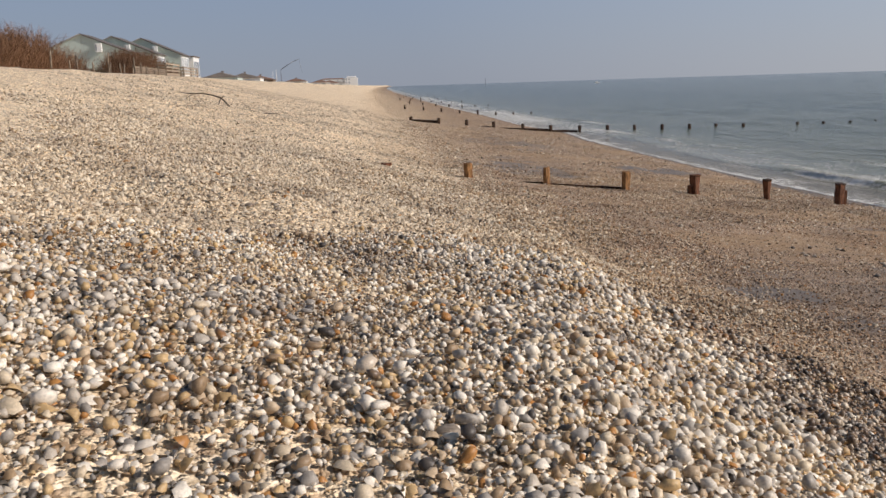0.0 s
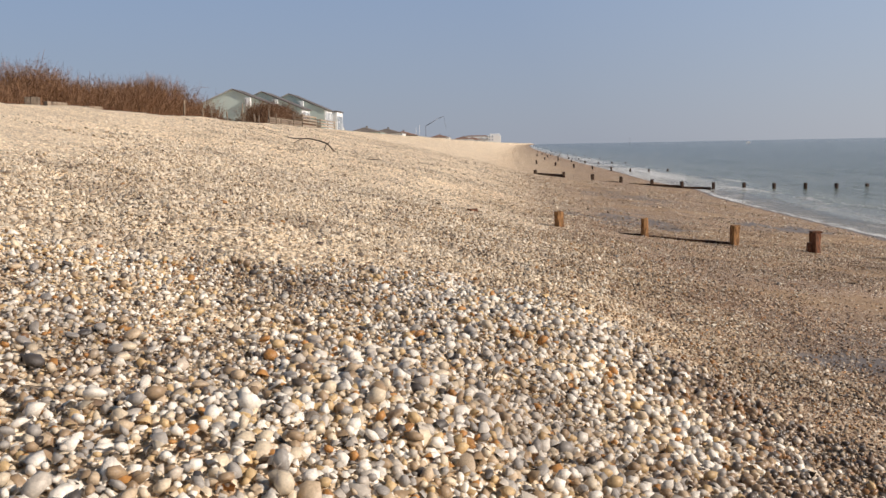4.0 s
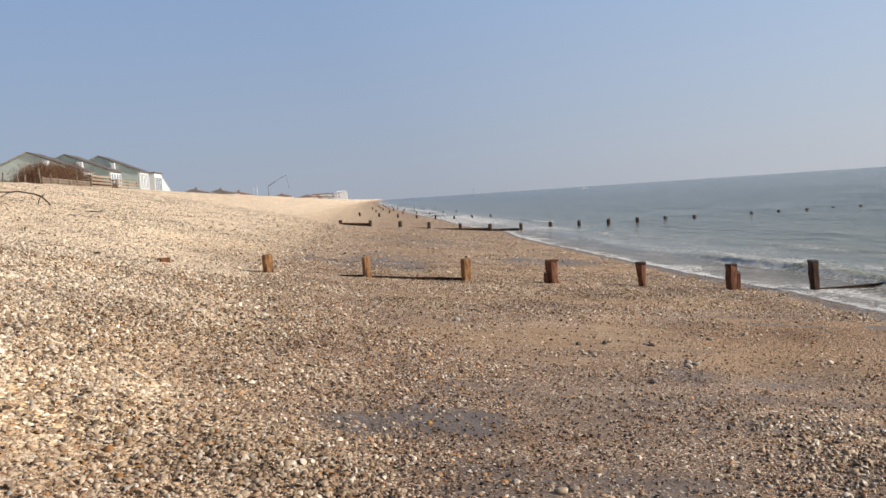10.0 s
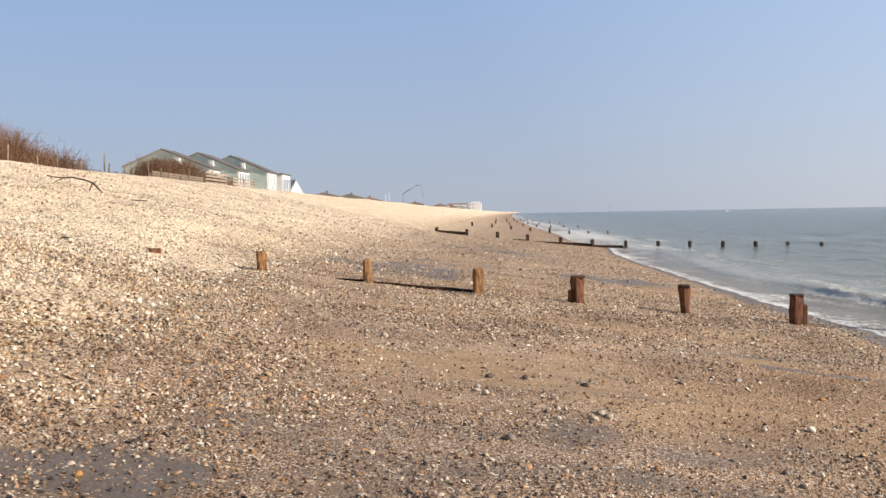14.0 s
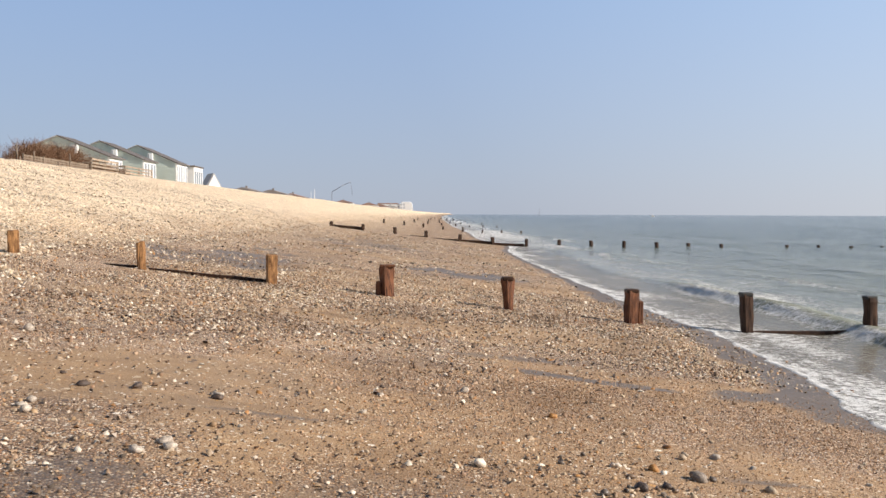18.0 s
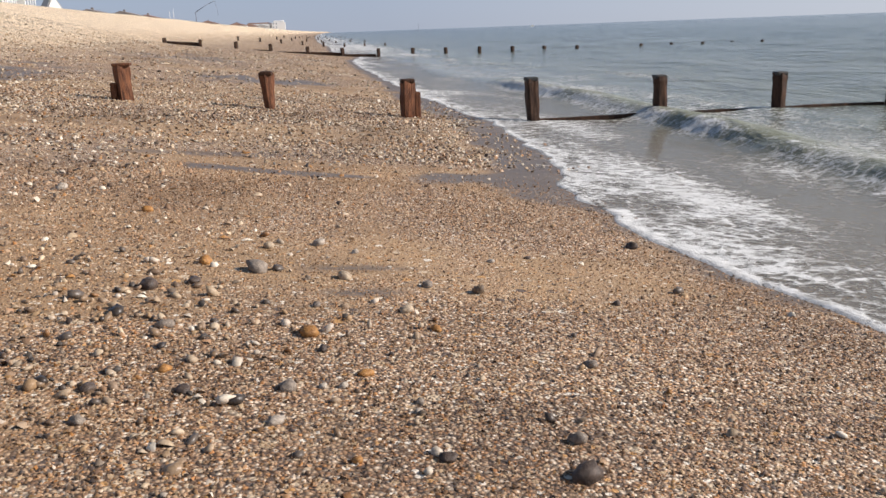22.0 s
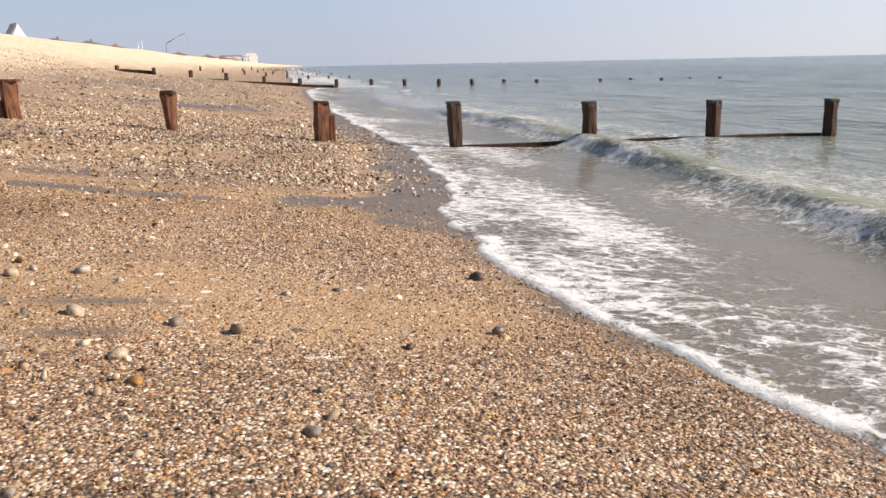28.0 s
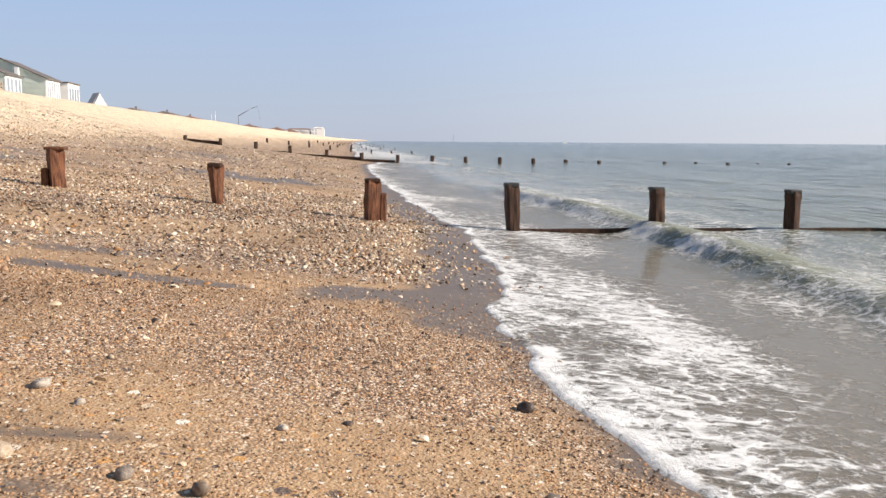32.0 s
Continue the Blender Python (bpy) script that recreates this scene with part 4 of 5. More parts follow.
deck(-35.5, -32.6, 59.5, 66.5, 6.55, "pale timber deck with board railing on the crest")
deck(-35.0, -32.4, 68.0, 77.0, 6.35, "lower pale timber deck with railing")


for x, y, a, long, high in ((-31.1, 5.9, 0.2, 0.5, 0.34), (-31.0, 7.4, 1.2, 0.95, 0.24), (-30.7, 9.8, 1.0, 0.8, 0.2)):
    bm = box((-long / 2, -0.11, -0.1), (long / 2, 0.11, high), 0.02)
    for v in bm.verts:
        v.co += Vector((0.02, 0.02, 0.03)) * noise.noise(v.co * 3.0 + Vector((x, y, 0)))
    baulk = part("timber_baulk", bm, M_FENCE)
    baulk.location, baulk.rotation_euler = (x, y, float(beach_z(x, y))), (0, 0.04, a)
    tagged(baulk, "short grey timber baulk half buried in shingle", "timber", "timber baulks")


# ---- beach houses ----
def house(x, y, deep, front, peak, eave, label):
    """Gable end towards -y; the roof falls in two steps to the sea front."""
    thing = new("beach_house")
    thing.location = (x, y, 5.8)
    pk, ev = peak - 5.8, eave - 5.8
    fr = front - x
    body = [(-5.4, 0), (fr, 0), (fr, ev - 0.12), (0, pk - 0.12), (-5.4, pk - 2.4)]
    part("wall", prism(body, 0, deep), M_WALL, thing)
    for i in range(7):
        zz = 0.6 + i * 0.75
        if zz < ev - 0.5:
            part("cladding_board", box((-5.35, -0.035, zz), (fr - 0.03, -0.004, zz + 0.68)), M_WALL, thing)
    def slab(pts):
        return prism([(a, b) for a, b in pts] + [(a, b + 0.16) for a, b in pts[::-1]], -0.3, deep + 0.3)
    part("roof", slab([(-5.7, pk - 2.51), (0.0, pk - 0.11)]), M_SLATE, thing, "pale landward roof slope")
    part("roof", slab([(0.02, pk - 0.11), (fr + 0.35, ev - 0.11 - 0.35 * (pk - ev) / fr)]), M_ROOF, thing)
    wt = pk - (pk - ev) * 0.42 - 0.2
    up = part("window", box((fr * 0.30, -0.75, wt - 1.2), (fr * 0.42, -0.04, wt), 0.01), M_WHITE, thing, "white framed gable window")
    part("pane", box((fr * 0.30 + 0.08, -0.765, wt - 1.0), (fr * 0.30 + 0.22, -0.752, wt - 0.15)), M_GLASS, up)
    part("corner_trim", box((fr - 0.12, -0.06, 0.0), (fr + 0.05, -0.002, ev - 0.2)), M_WHITE, thing)
    n = max(2, int(deep / 2.2))
    for i in range(n):
        y0 = 0.15 + (deep - 0.3) * i / n
        y1 = y0 + (deep - 0.3) / n - 0.12
        win = part("window", box((fr + 0.004, y0, 0.9), (fr + 0.09, y1, ev - 0.35), 0.01), M_WHITE, thing, "white framed sea window")
        for j in range(2):
            a = y0 + 0.22 + (y1 - y0 - 0.12) * j / 2
            part("pane", box((fr + 0.092, a, 1.8), (fr + 0.105, a + (y1 - y0) / 2 - 0.5, ev - 0.6)), M_GLASS, win)
    return tagged(thing, label, "house", "row of beach houses")


house(-51.1, 98, 5.5, -44.4, 12.95, 10.25, "pale green clad beach house with a long brown roof")
house(-50.2, 111, 6.5, -43.8, 13.37, 10.65, "pale green beach house with white sea windows")
house(-48.75, 124, 7.0, -42.4, 13.77, 11.0, "pale green beach house with white front glazing")
ext = new("sun_room")
ext.location = (-45.6, 135.0, 5.8)
part("wall", box((0, 0, 0), (3.4, 6.5, 5.1), 0.02), M_WHITE, ext)
part("roof", box((-0.2, -0.2, 5.104), (3.6, 6.7, 5.3), 0.02), M_ROOF, ext)
for i in range(4):
    part("window_pane", box((3.404, 0.4 + i * 1.5, 1.6), (3.42, 1.6 + i * 1.5, 4.3)), M_GLASS, ext)
tagged(ext, "white glazed sun room beside the green houses", "house")

gab = new("white_gable_house")
gab.location, gab.rotation_euler, gab.scale = (-54.3, 205, 5.8), (0, 0, radians(28)), (1.12, 1.0, 1.28)
part("wall", prism([(-1.9, 0), (1.9, 0), (1.9, 2.2), (0.0, 5.4), (-1.9, 2.2)], 0, 6), M_WHITE, gab)
part("roof", prism([(-2.2, 1.9), (-0.005, 5.43), (-0.005, 5.7), (-2.5, 1.95)], 0.3, 6.3), M_SLATE, gab)
part("roof", prism([(0.005, 5.43), (2.2, 1.9), (2.5, 1.95), (0.005, 5.7)], 0.3, 6.3), M_SLATE, gab)
part("door", box((-0.5, -0.06, 0.0), (0.5, -0.004, 2.0)), M_WALL, gab)
tagged(gab, "small white house with a steep gable", "house")


def bungalow(x, y, w, d, h, mat_wall, mat_roof, label):
    thing = new("bungalow")
    thing.location = (x, y, 5.7)
    part("wall", box((-w / 2, 0, 0), (w / 2, d, h), 0.02), mat_wall, thing)
    part("roof", prism([(-w / 2 - 0.4, h + 0.004), (w / 2 + 0.4, h + 0.004), (0.0, h + w * 0.15)], -0.4, d + 0.4), mat_roof, thing)
    part("chimney", box((-0.3, d * 0.45, h + w * 0.08), (0.3, d * 0.45 + 0.6, h + w * 0.15 + 0.5)), M_ROOF_FAR, thing)
    for i in range(2):
        win = part("window", box((-w / 2 + 0.8 + i * w * 0.45, -0.06, 0.9), (-w / 2 + 0.8 + i * w * 0.45 + w * 0.25, -0.004, h - 0.4)), M_WHITE, thing)
        part("pane", box((-w / 2 + 0.95 + i * w * 0.45, -0.08, 1.05), (-w / 2 + 0.65 + i * w * 0.45 + w * 0.25, -0.064, h - 0.55)), M_GLASS, win)
    return tagged(thing, label, "house")


bungalow(-47, 205, 9, 12, 2.4, M_WALL, M_ROOF_FAR, "low dark-roofed bungalow behind the beach")
bungalow(-44, 232, 10, 12, 2.4, M_WHITE, M_ROOF_FAR, "low bungalow with a brown hipped roof")
bungalow(-42, 262, 9, 12, 2.2, M_FENCE, M_TILE, "weathered bungalow far along the beach")
bungalow(-40, 470, 12, 16, 3.0, M_WHITE, M_TILE, "distant house with a clay tiled roof")
bungalow(-27, 520, 12, 16, 2.2, M_WHITE, M_TILE, "distant house with white gable, tiled roof")
bungalow(-22, 600, 14, 18, 2.0, M_WHITE, M_TILE, "distant white seaside house, tiled roof")
bungalow(-16, 690, 14, 20, 2.2, M_WHITE, M_SLATE, "distant white seaside house with grey roof")
for y0, y1, x, h, s in ((142, 200, -44, 1.6, 71), (200, 290, -41, 2.0, 72), (290, 420, -40, 1.6, 73), (420, 560, -36, 5.5, 74), (560, 840, -26, 2.6, 75)):
    shrub("hedge", x - 4, x, y0, y1, h, 2200, M_HEDGE, "low dark winter hedge behind the beach", s, base=5.7, twigs=2)

hotel = new("white_seafront_building")
hotel.location = (-33, 880, 5.5)
part("low_wing", box((0, 0, 0), (24, 14, 7.4), 0.05), M_WHITE, hotel)
part("tower", box((24.05, -2, 0), (38.0, 14, 8.2), 0.3), M_WHITE, hotel)
part("top_storey", box((26.0, -1, 8.204), (37.0, 12, 10.0), 0.8), M_WHITE, hotel)
part("roof", prism([(-0.3, 7.404), (24.0, 7.404), (22.0, 8.5), (1.6, 8.5)], -0.3, 14.3), M_TILE, hotel)
for i in range(4):
    part("bay", box((2.4 + i * 5.6, -1.4, 0), (5.0 + i * 5.6, -0.004, 6.2), 0.1), M_WHITE, hotel)
    part("window", box((5.7 + i * 5.6, -0.06, 2.6), (7.3 + i * 5.6, -0.004, 5.2)), M_GLASS, hotel)
for i in range(2):
    for j in range(2):
        part("window", box((25.2 + i * 3.0, -2.06, 2.6 + j * 3.3), (26.6 + i * 3.0, -2.004, 4.6 + j * 3.3)), M_GLASS_FAR, hotel)
tagged(hotel, "distant white seafront building with bays and tiled wing", "building")

pump = new("concrete_pump_crane")
pump.location = (-54.6, 571, 5.6)
part("truck_body", box((-3, -1.2, 0), (5, 1.2, 2.6), 0.1), M_STEEL, pump)
seg = [(0, 0, 2.5), (0, 0, 12.2), (8.7, 0, 17.3), (12.8, 0, 18.9), (14.3, 0, 9.8)]
for a, b, r0 in zip(seg, seg[1:], (0.27, 0.24, 0.20, 0.10)):
    part("boom", tube(bmesh.new(), [a, tuple((p + q) / 2 for p, q in zip(a, b)), b], [r0, r0, r0 * 0.8], 6), M_STEEL, pump)
tagged(pump, "far folded concrete pump boom against the sky", "crane")
for x, y, h in ((-40.5, 322, 6.6), (-41.9, 322, 5.6)):
    z = float(beach_z(x, y))
    tagged(part("flag_mast", tube(bmesh.new(), [(x, y, z - 0.3), (x, y, z + h * 0.5), (x, y, z + h)], [0.12, 0.10, 0.06], 6), M_WHITE), "thin white mast on the far crest", "mast", "white masts")

# ---- boat and marker at sea ----
boat = new("motor_boat")
boat.location = (272, 900, 0.1)
hull = prism([(-2.6, 0.9), (-2.3, 0.0), (2.0, 0.0), (3.2, 1.1)], -0.9, 0.9)
part("hull", hull, M_WHITE, boat)
part("cabin", box((-1.4, -0.7, 0.9), (0.8, 0.7, 2.0), 0.1), M_WHITE, boat)
part("windscreen", box((0.804, -0.6, 1.3), (0.83, 0.6, 1.8)), M_GLASS, boat)
tagged(boat, "small white motor boat far out at sea", "boat")
tagged(part("sea_marker", tube(bmesh.new(), [(142, 880, -3), (142, 880, 4), (142, 880, 9)], [0.18, 0.16, 0.12], 6), M_STEEL), "thin dark marker pole standing in the sea", "marker")

# ---- loose stones ----
def flint_material(name, dark, light, rough):
    """Weathered flint: mottled crust, pits and a paler rind."""
    m, t, p = material(name)
    where = coords(t)
    info = t.nodes.new("ShaderNodeObjectInfo")
    blot = tex(t, "ShaderNodeTexNoise", where, 22.0, Detail=5.0, Roughness=0.7, Distortion=0.6)
    speck = tex(t, "ShaderNodeTexNoise", where, 140.0, Detail=3.0, Roughness=0.7)
    c = ramp(t, blot.outputs["Fac"], [(0.33, dark), (0.5, tuple((a + b) / 2 for a, b in zip(dark, light))), (0.66, light)])
    c = mix(t, 0.6, c, ramp(t, speck.outputs["Fac"], [(0.3, (0.5, 0.47, 0.44)), (0.65, (1.2, 1.18, 1.14))]), "MULTIPLY")
    c = mix(t, 0.7, c, ramp(t, info.outputs["Random"], [(0.0, (0.72, 0.69, 0.66)), (1.0, (1.15, 1.13, 1.08))]), "MULTIPLY")
    t.links.new(c, p.inputs["Base Color"])
    p.inputs["Roughness"].default_value, p.inputs["Specular IOR Level"].default_value = rough, 0.35
    first = bump(t, blot.outputs["Fac"], 0.5, 0.012, p)
    bump(t, speck.outputs["Fac"], 0.5, 0.004, p, first)
    return m


FLINT = {"white": flint_material("white_flint", (0.33, 0.28, 0.23), (0.66, 0.60, 0.52), 0.65), "grey": flint_material("grey_flint", (0.15, 0.125, 0.105), (0.36, 0.31, 0.26), 0.6),
         "dark": flint_material("dark_flint", (0.05, 0.038, 0.032), (0.15, 0.112, 0.09), 0.5), "orange": flint_material("orange_flint", (0.24, 0.11, 0.035), (0.52, 0.28, 0.09), 0.55),
         "cream": flint_material("cream_flint", (0.32, 0.25, 0.18), (0.60, 0.50, 0.37), 0.6)}


def stone(x, y, size, tone, r):
    bm = bmesh.new()
    bmesh.ops.create_icosphere(bm, subdivisions=2, radius=0.5)
    size *= 0.88
    sx, sy2, sz = size * r.uniform(0.95, 1.25), size * r.uniform(0.75, 1.0), size * r.uniform(0.52, 0.8)
    off = r.uniform(0, 50)
    for v in bm.verts:
        k2 = 1 + 0.42 * noise.noise(v.co * 2.6 + Vector((off, 0, 0))) + 0.22 * noise.noise(v.co * 6.5 + Vector((0, off, 0)))
        v.co = Vector((v.co.x * sx * k2, v.co.y * sy2 * k2, v.co.z * sz * k2))
    for f in bm.faces:
        f.smooth = True
    ob = part("stone", bm, FLINT[tone])
    ob.location = (x, y, float(beach_z(x, y)) + sz * 0.26)
    ob.rotation_euler = (r.uniform(-0.2, 0.2), r.uniform(-0.2, 0.2), r.uniform(0, 6.28))
    return tagged(ob, {"white": "white flint pebble lying loose on the beach", "grey": "smooth grey flint pebble on the beach", "dark": "dark flint stone on the beach",
                       "orange": "orange-brown flint pebble on the beach", "cream": "round cream flint pebble on the beach"}[tone], "stone", "loose stones")


r8 = random.Random(8)
LAID = {
    "white": ((-2.22, -10.18, 0.112), (-2, -10.4, 0.06), (-1.15, -10.57, 0.063), (-2.23, -12.53, 0.046), (-1.97, -12.77, 0.038), (-2.31, -12.53, 0.043), (-2.49, -12.84, 0.065), (-4.16, -8.6, 0.1), (-6.27, -11.42, 0.12), (-4.62, -13.02, 0.048), (-3.98, -12.31, 0.05), (-6.31, -9.85, 0.106), (-4.98, -9.11, 0.071), (-7.43, -10.85, 0.112), (-5.11, -9.85, 0.077), (-7.52, -10.72, 0.092), (-9.58, -15.88, 0.06), (-12.54, -17.33, 0.106), (-6.44, -11.57, 0.11), (-7.51, -10.57, 0.107), (-9.5, -12.28, 0.089), (-6.33, -11.32, 0.113), (-8.78, -7.69, 0.14)),
    "cream": ((-2.54, -10.31, 0.08), (-2.11, -10.98, 0.09), (-1.84, -11.58, 0.086), (-9.31, -16.07, 0.084), (-9.74, -16.46, 0.108), (-10.38, -16.08, 0.077), (-11.35, -16.41, 0.1), (-9.76, -16.71, 0.133), (-10.54, -17.73, 0.115), (-13.68, -19.09, 0.14)),
    "grey": ((-2.6, -10.86, 0.139), (-1.66, -11.14, 0.08), (-1.13, -12.33, 0.073), (-2.29, -11.5, 0.059), (-1.95, -12.69, 0.046), (-2.98, -11.85, 0.08), (-2.44, -12.54, 0.071), (-1.44, -13.04, 0.077), (-3.14, -12.84, 0.058), (-5.06, -13, 0.073), (-5.07, -12.68, 0.068), (-7.26, -12.52, 0.1), (-6.19, -15.7, 0.083), (-9.21, -16, 0.109), (-9.69, -16.66, 0.117)),
    "orange": ((-1.74, -11.86, 0.059), (-2.34, -11.93, 0.11), (-2.13, -12.4, 0.069), (-2.9, -10.72, 0.093), (-0.9, -12.63, 0.037), (-3.41, -9.34, 0.089), (-2.92, -12.37, 0.057), (-2.23, -13.13, 0.049)),
    # the one at (-5.83, 9.94) stands in for a clump of weed
    "dark": ((-2.29, -12.13, 0.06), (0.03, -10.07, 0.105), (-0.87, -10.45, 0.047), (-0.64, -11.43, 0.048), (-3.14, -11.24, 0.109), (-2.92, -11.12, 0.099), (-3.16, -12.57, 0.071), (-2.83, -12.57, 0.066), (-1.93, -13.14, 0.064), (-1.5, -13.29, 0.107), (-6.96, -9.88, 0.1), (-6.29, -9.96, 0.104), (-5.83, 9.94, 0.14), (-7.37, -9.95, 0.106)),
}
for tone, places in LAID.items():
    for x, y, size in places:
        stone(x, y, size, tone, r8)
for n in range(8):
    stone(-14.96 + r8.uniform(-0.35, 0.1), -0.02 + r8.uniform(0.12, 0.35), r8.uniform(0.09, 0.14), r8.choice(("white", "cream")), r8)
for n in range(70):
    x, y = r8.uniform(-12, -1.5), r8.uniform(-15.5, 4)
    if x < -3.4 or y > -8:
        stone(x, y, r8.uniform(0.035, 0.068), r8.choice(("white", "grey", "grey", "dark", "dark", "orange", "orange", "cream")), r8)

for n in range(90):
    y = r8.uniform(-22.8, -13)
    x = min(max(-12.0 - 0.5 * (y + 18.5), -17), -11.5) - r8.uniform(0.2, 5.0)
    stone(x, y, r8.uniform(0.07, 0.105), r8.choice(("white", "grey", "grey", "dark", "orange", "cream", "cream")), r8)

# ---- pebbles and gravel, lying thick ----
ICO = bmesh.new()
bmesh.ops.create_icosphere(ICO, subdivisions=1, radius=0.5)
ICO_V, ICO_F = np.array([v.co[:] for v in ICO.verts]), np.array([[v.index for v in f.verts] for f in ICO.faces])
ICO.free()
GRIT_V = np.array([(0.5, 0.05, -0.3), (0.2, 0.47, -0.3), (-0.42, 0.3, -0.3), (-0.4, -0.33, -0.3), (0.2, -0.48, -0.3), (0.2, 0.03, 0.36), (-0.18, -0.02, 0.40)])
GRIT_F = np.array([(0, 1, 5), (1, 2, 6), (1, 6, 5), (2, 3, 6), (3, 4, 6), (4, 5, 6), (4, 0, 5)])


def scatter(name, base_v, base_f, x, y, size, sink, mat, label, seed, flat=(0.38, 0.75), long=1.65):
    r = np.random.default_rng(seed)
    n = len(x)
    jit = 1 + r.normal(0, 0.16, (n, len(base_v), 1))
    dims = np.stack([size * r.uniform(0.9, long, n), size * r.uniform(0.68, 1.05, n), size * r.uniform(*flat, n)], -1)
    v = base_v[None] * jit * dims[:, None]
    for a, b, ang in ((1, 2, r.normal(0, 0.45, n)), (0, 2, r.normal(0, 0.45, n)), (0, 1, r.uniform(0, 6.283, n))):
        c, s = np.cos(ang)[:, None], np.sin(ang)[:, None]
        p, q = v[..., a].copy(), v[..., b].copy()
        v[..., a], v[..., b] = c * p - s * q, s * p + c * q
    z = beach_z(x, y) + dims[:, 2] * (0.5 - sink) + r.uniform(-0.3, 0.6, n) * dims[:, 2] * 0.5
    v += np.stack([x, y, z], -1)[:, None]
    f = base_f[None] + (np.arange(n) * len(base_v))[:, None, None]
    return tagged(sheet(name, v.reshape(-1, 3), f.reshape(-1, 3), mat, True), label, "pebbles", kind="stuff")


def spread(n, x0, x1, y0, y1, seed, keep=None):
    r = np.random.default_rng(seed)
    soft = 0.05 * min(x1 - x0, y1 - y0) + 0.15
    x, y = r.uniform(x0, x1, n) + r.normal(0, soft, n), r.uniform(y0, y1, n) + r.normal(0, soft, n)
    x, y = x + 0.7 * soft * grain(x, y, 1.5, seed), y + 0.7 * soft * grain(x, y, 1.5, seed + 1)
    if keep is not None:
        ok = r.random(n) < keep(x, y)
        x, y = x[ok], y[ok]
    return x, y, r


GRAIN_V = np.array([(0.5, 0.08, -0.3), (-0.05, 0.5, -0.3), (-0.48, -0.1, -0.3), (0.06, -0.5, -0.3), (0.04, 0.02, 0.42)])
GRAIN_F = np.array([(0, 1, 4), (1, 2, 4), (2, 3, 4), (3, 0, 4)])
DOME_V = np.array([(0.5, 0, -0.2), (0.27, 0.44, -0.2), (-0.25, 0.45, -0.2), (-0.5, 0.02, -0.2), (-0.26, -0.43, -0.2), (0.26, -0.44, -0.2),
                   (0.24, 0.08, 0.40), (-0.18, 0.2, 0.42), (-0.08, -0.24, 0.40)])
DOME_F = np.array([(0, 1, 6), (1, 2, 7), (1, 7, 6), (2, 3, 7), (3, 4, 8), (3, 8, 7), (4, 5, 8), (5, 0, 6), (5, 6, 8), (6, 7, 8)])


def upper_keep(x, y):
    """The coarse pebbles end at a rim that swings across the bank."""
    rim = np.interp(x, (-19, -16.9, -15.8, -15, -14, -13.2, -12.5, -11.8, -11.2), (-19.3, -17.4, -16.2, -15.8, -16.1, -16.5, -16.9, -18.0, -20.5))
    return 1 - ramp01(y + 0.35 * grain(x, y, 0.8, 51) + 0.2 * grain(x, y, 0.3, 52), rim - 0.35, rim + 0.3)


def damp_shade_share(x, y):
    """Share of dark pebbles: the damp foot of the bank and a shaded hollow on it."""
    foot = 0.9 * ramp01(x + 0.4 * grain(x, y, 1.0, 94), -13.7, -12.7)
    # shade in the hollow is painted by mixing in dark pebbles
    hollow = 0.32 * np.exp(-((x + 16.2 + 0.5 * grain(x, y, 0.9, 95)) / 0.85) ** 2) * ramp01(-y, 16.0, 17.0) * (1 - ramp01(-y, 21.3, 22.8))
    return np.maximum(foot, hollow)


def lying(n, x0, x1, y0, y1, seed, mean, wide, low, high):
    """Bank pebbles: coarse and finer drifts, each marked dry or dark (damp or shaded)."""
    x, y, r = spread(n, x0, x1, y0, y1, seed, upper_keep)
    drift = 1 + 0.20 * grain(x, y, 1.3, 91) + 0.12 * grain(x, y, 0.5, 92) + 0.38 * np.exp(-((x + 13.4) / 1.0) ** 2 - ((y + 18.6) / 1.6) ** 2) - 0.2 * ramp01(-x, 14.8, 16.5)
    return x, y, np.clip(r.lognormal(mean, wide, len(x)) * drift, low, high), r.random(len(x)) < damp_shade_share(x, y)


x, y, sizes, damp = lying(70000, -19.2, -11.0, -23.4, -15.2, 101, -3.46, 0.34, 0.015, 0.07)
scatter("shingle_pebbles", DOME_V, DOME_F, x[~damp], y[~damp], sizes[~damp], -0.06, M_SHINGLE, "thick bank of rounded cream, grey and orange flint pebbles", 201, (0.5, 0.85), 1.4)
scatter("shingle_pebbles", DOME_V, DOME_F, x[damp], y[damp], sizes[damp], -0.06, M_DAMP, "damp brown and grey flint pebbles at the foot of the bank", 211, (0.5, 0.85), 1.4)
x, y, sizes, damp = lying(23000, -18.4, -11.2, -23.0, -17.0, 111, -3.40, 0.36, 0.02, 0.08)
scatter("shingle_pebbles", ICO_V, ICO_F, x[~damp], y[~damp], sizes[~damp], -0.34, M_SHINGLE, "upper layer of rounded flint pebbles on the bank", 212, (0.5, 0.85), 1.4)
scatter("shingle_pebbles", ICO_V, ICO_F, x[damp], y[damp], sizes[damp], -0.34, M_DAMP, "upper layer of damp brown flint pebbles", 217, (0.5, 0.85), 1.4)
x, y, sizes, damp = lying(14000, -19.0, -10.8, -23.7, -16, 110, -3.85, 0.3, 0.012, 0.04)
scatter("shingle_gravel", GRIT_V, GRIT_F, x, y, sizes, 0.1, M_MIXED, "small stones filling between the larger pebbles", 210)
x, y, r = spread(130000, -20.5, -8.3, -20.5, -9, 102, lambda x, y: (1 - 0.9 * upper_keep(x, y)) * (1 - 0.7 * ramp01(x + 0.8 * grain(x, y, 1.4, 56), -11.0, -8.7)) * np.clip(1.05 - 0.06 * (y + 18), 0.5, 1)
                 * (1 - 0.6 * wetness(x, y)))
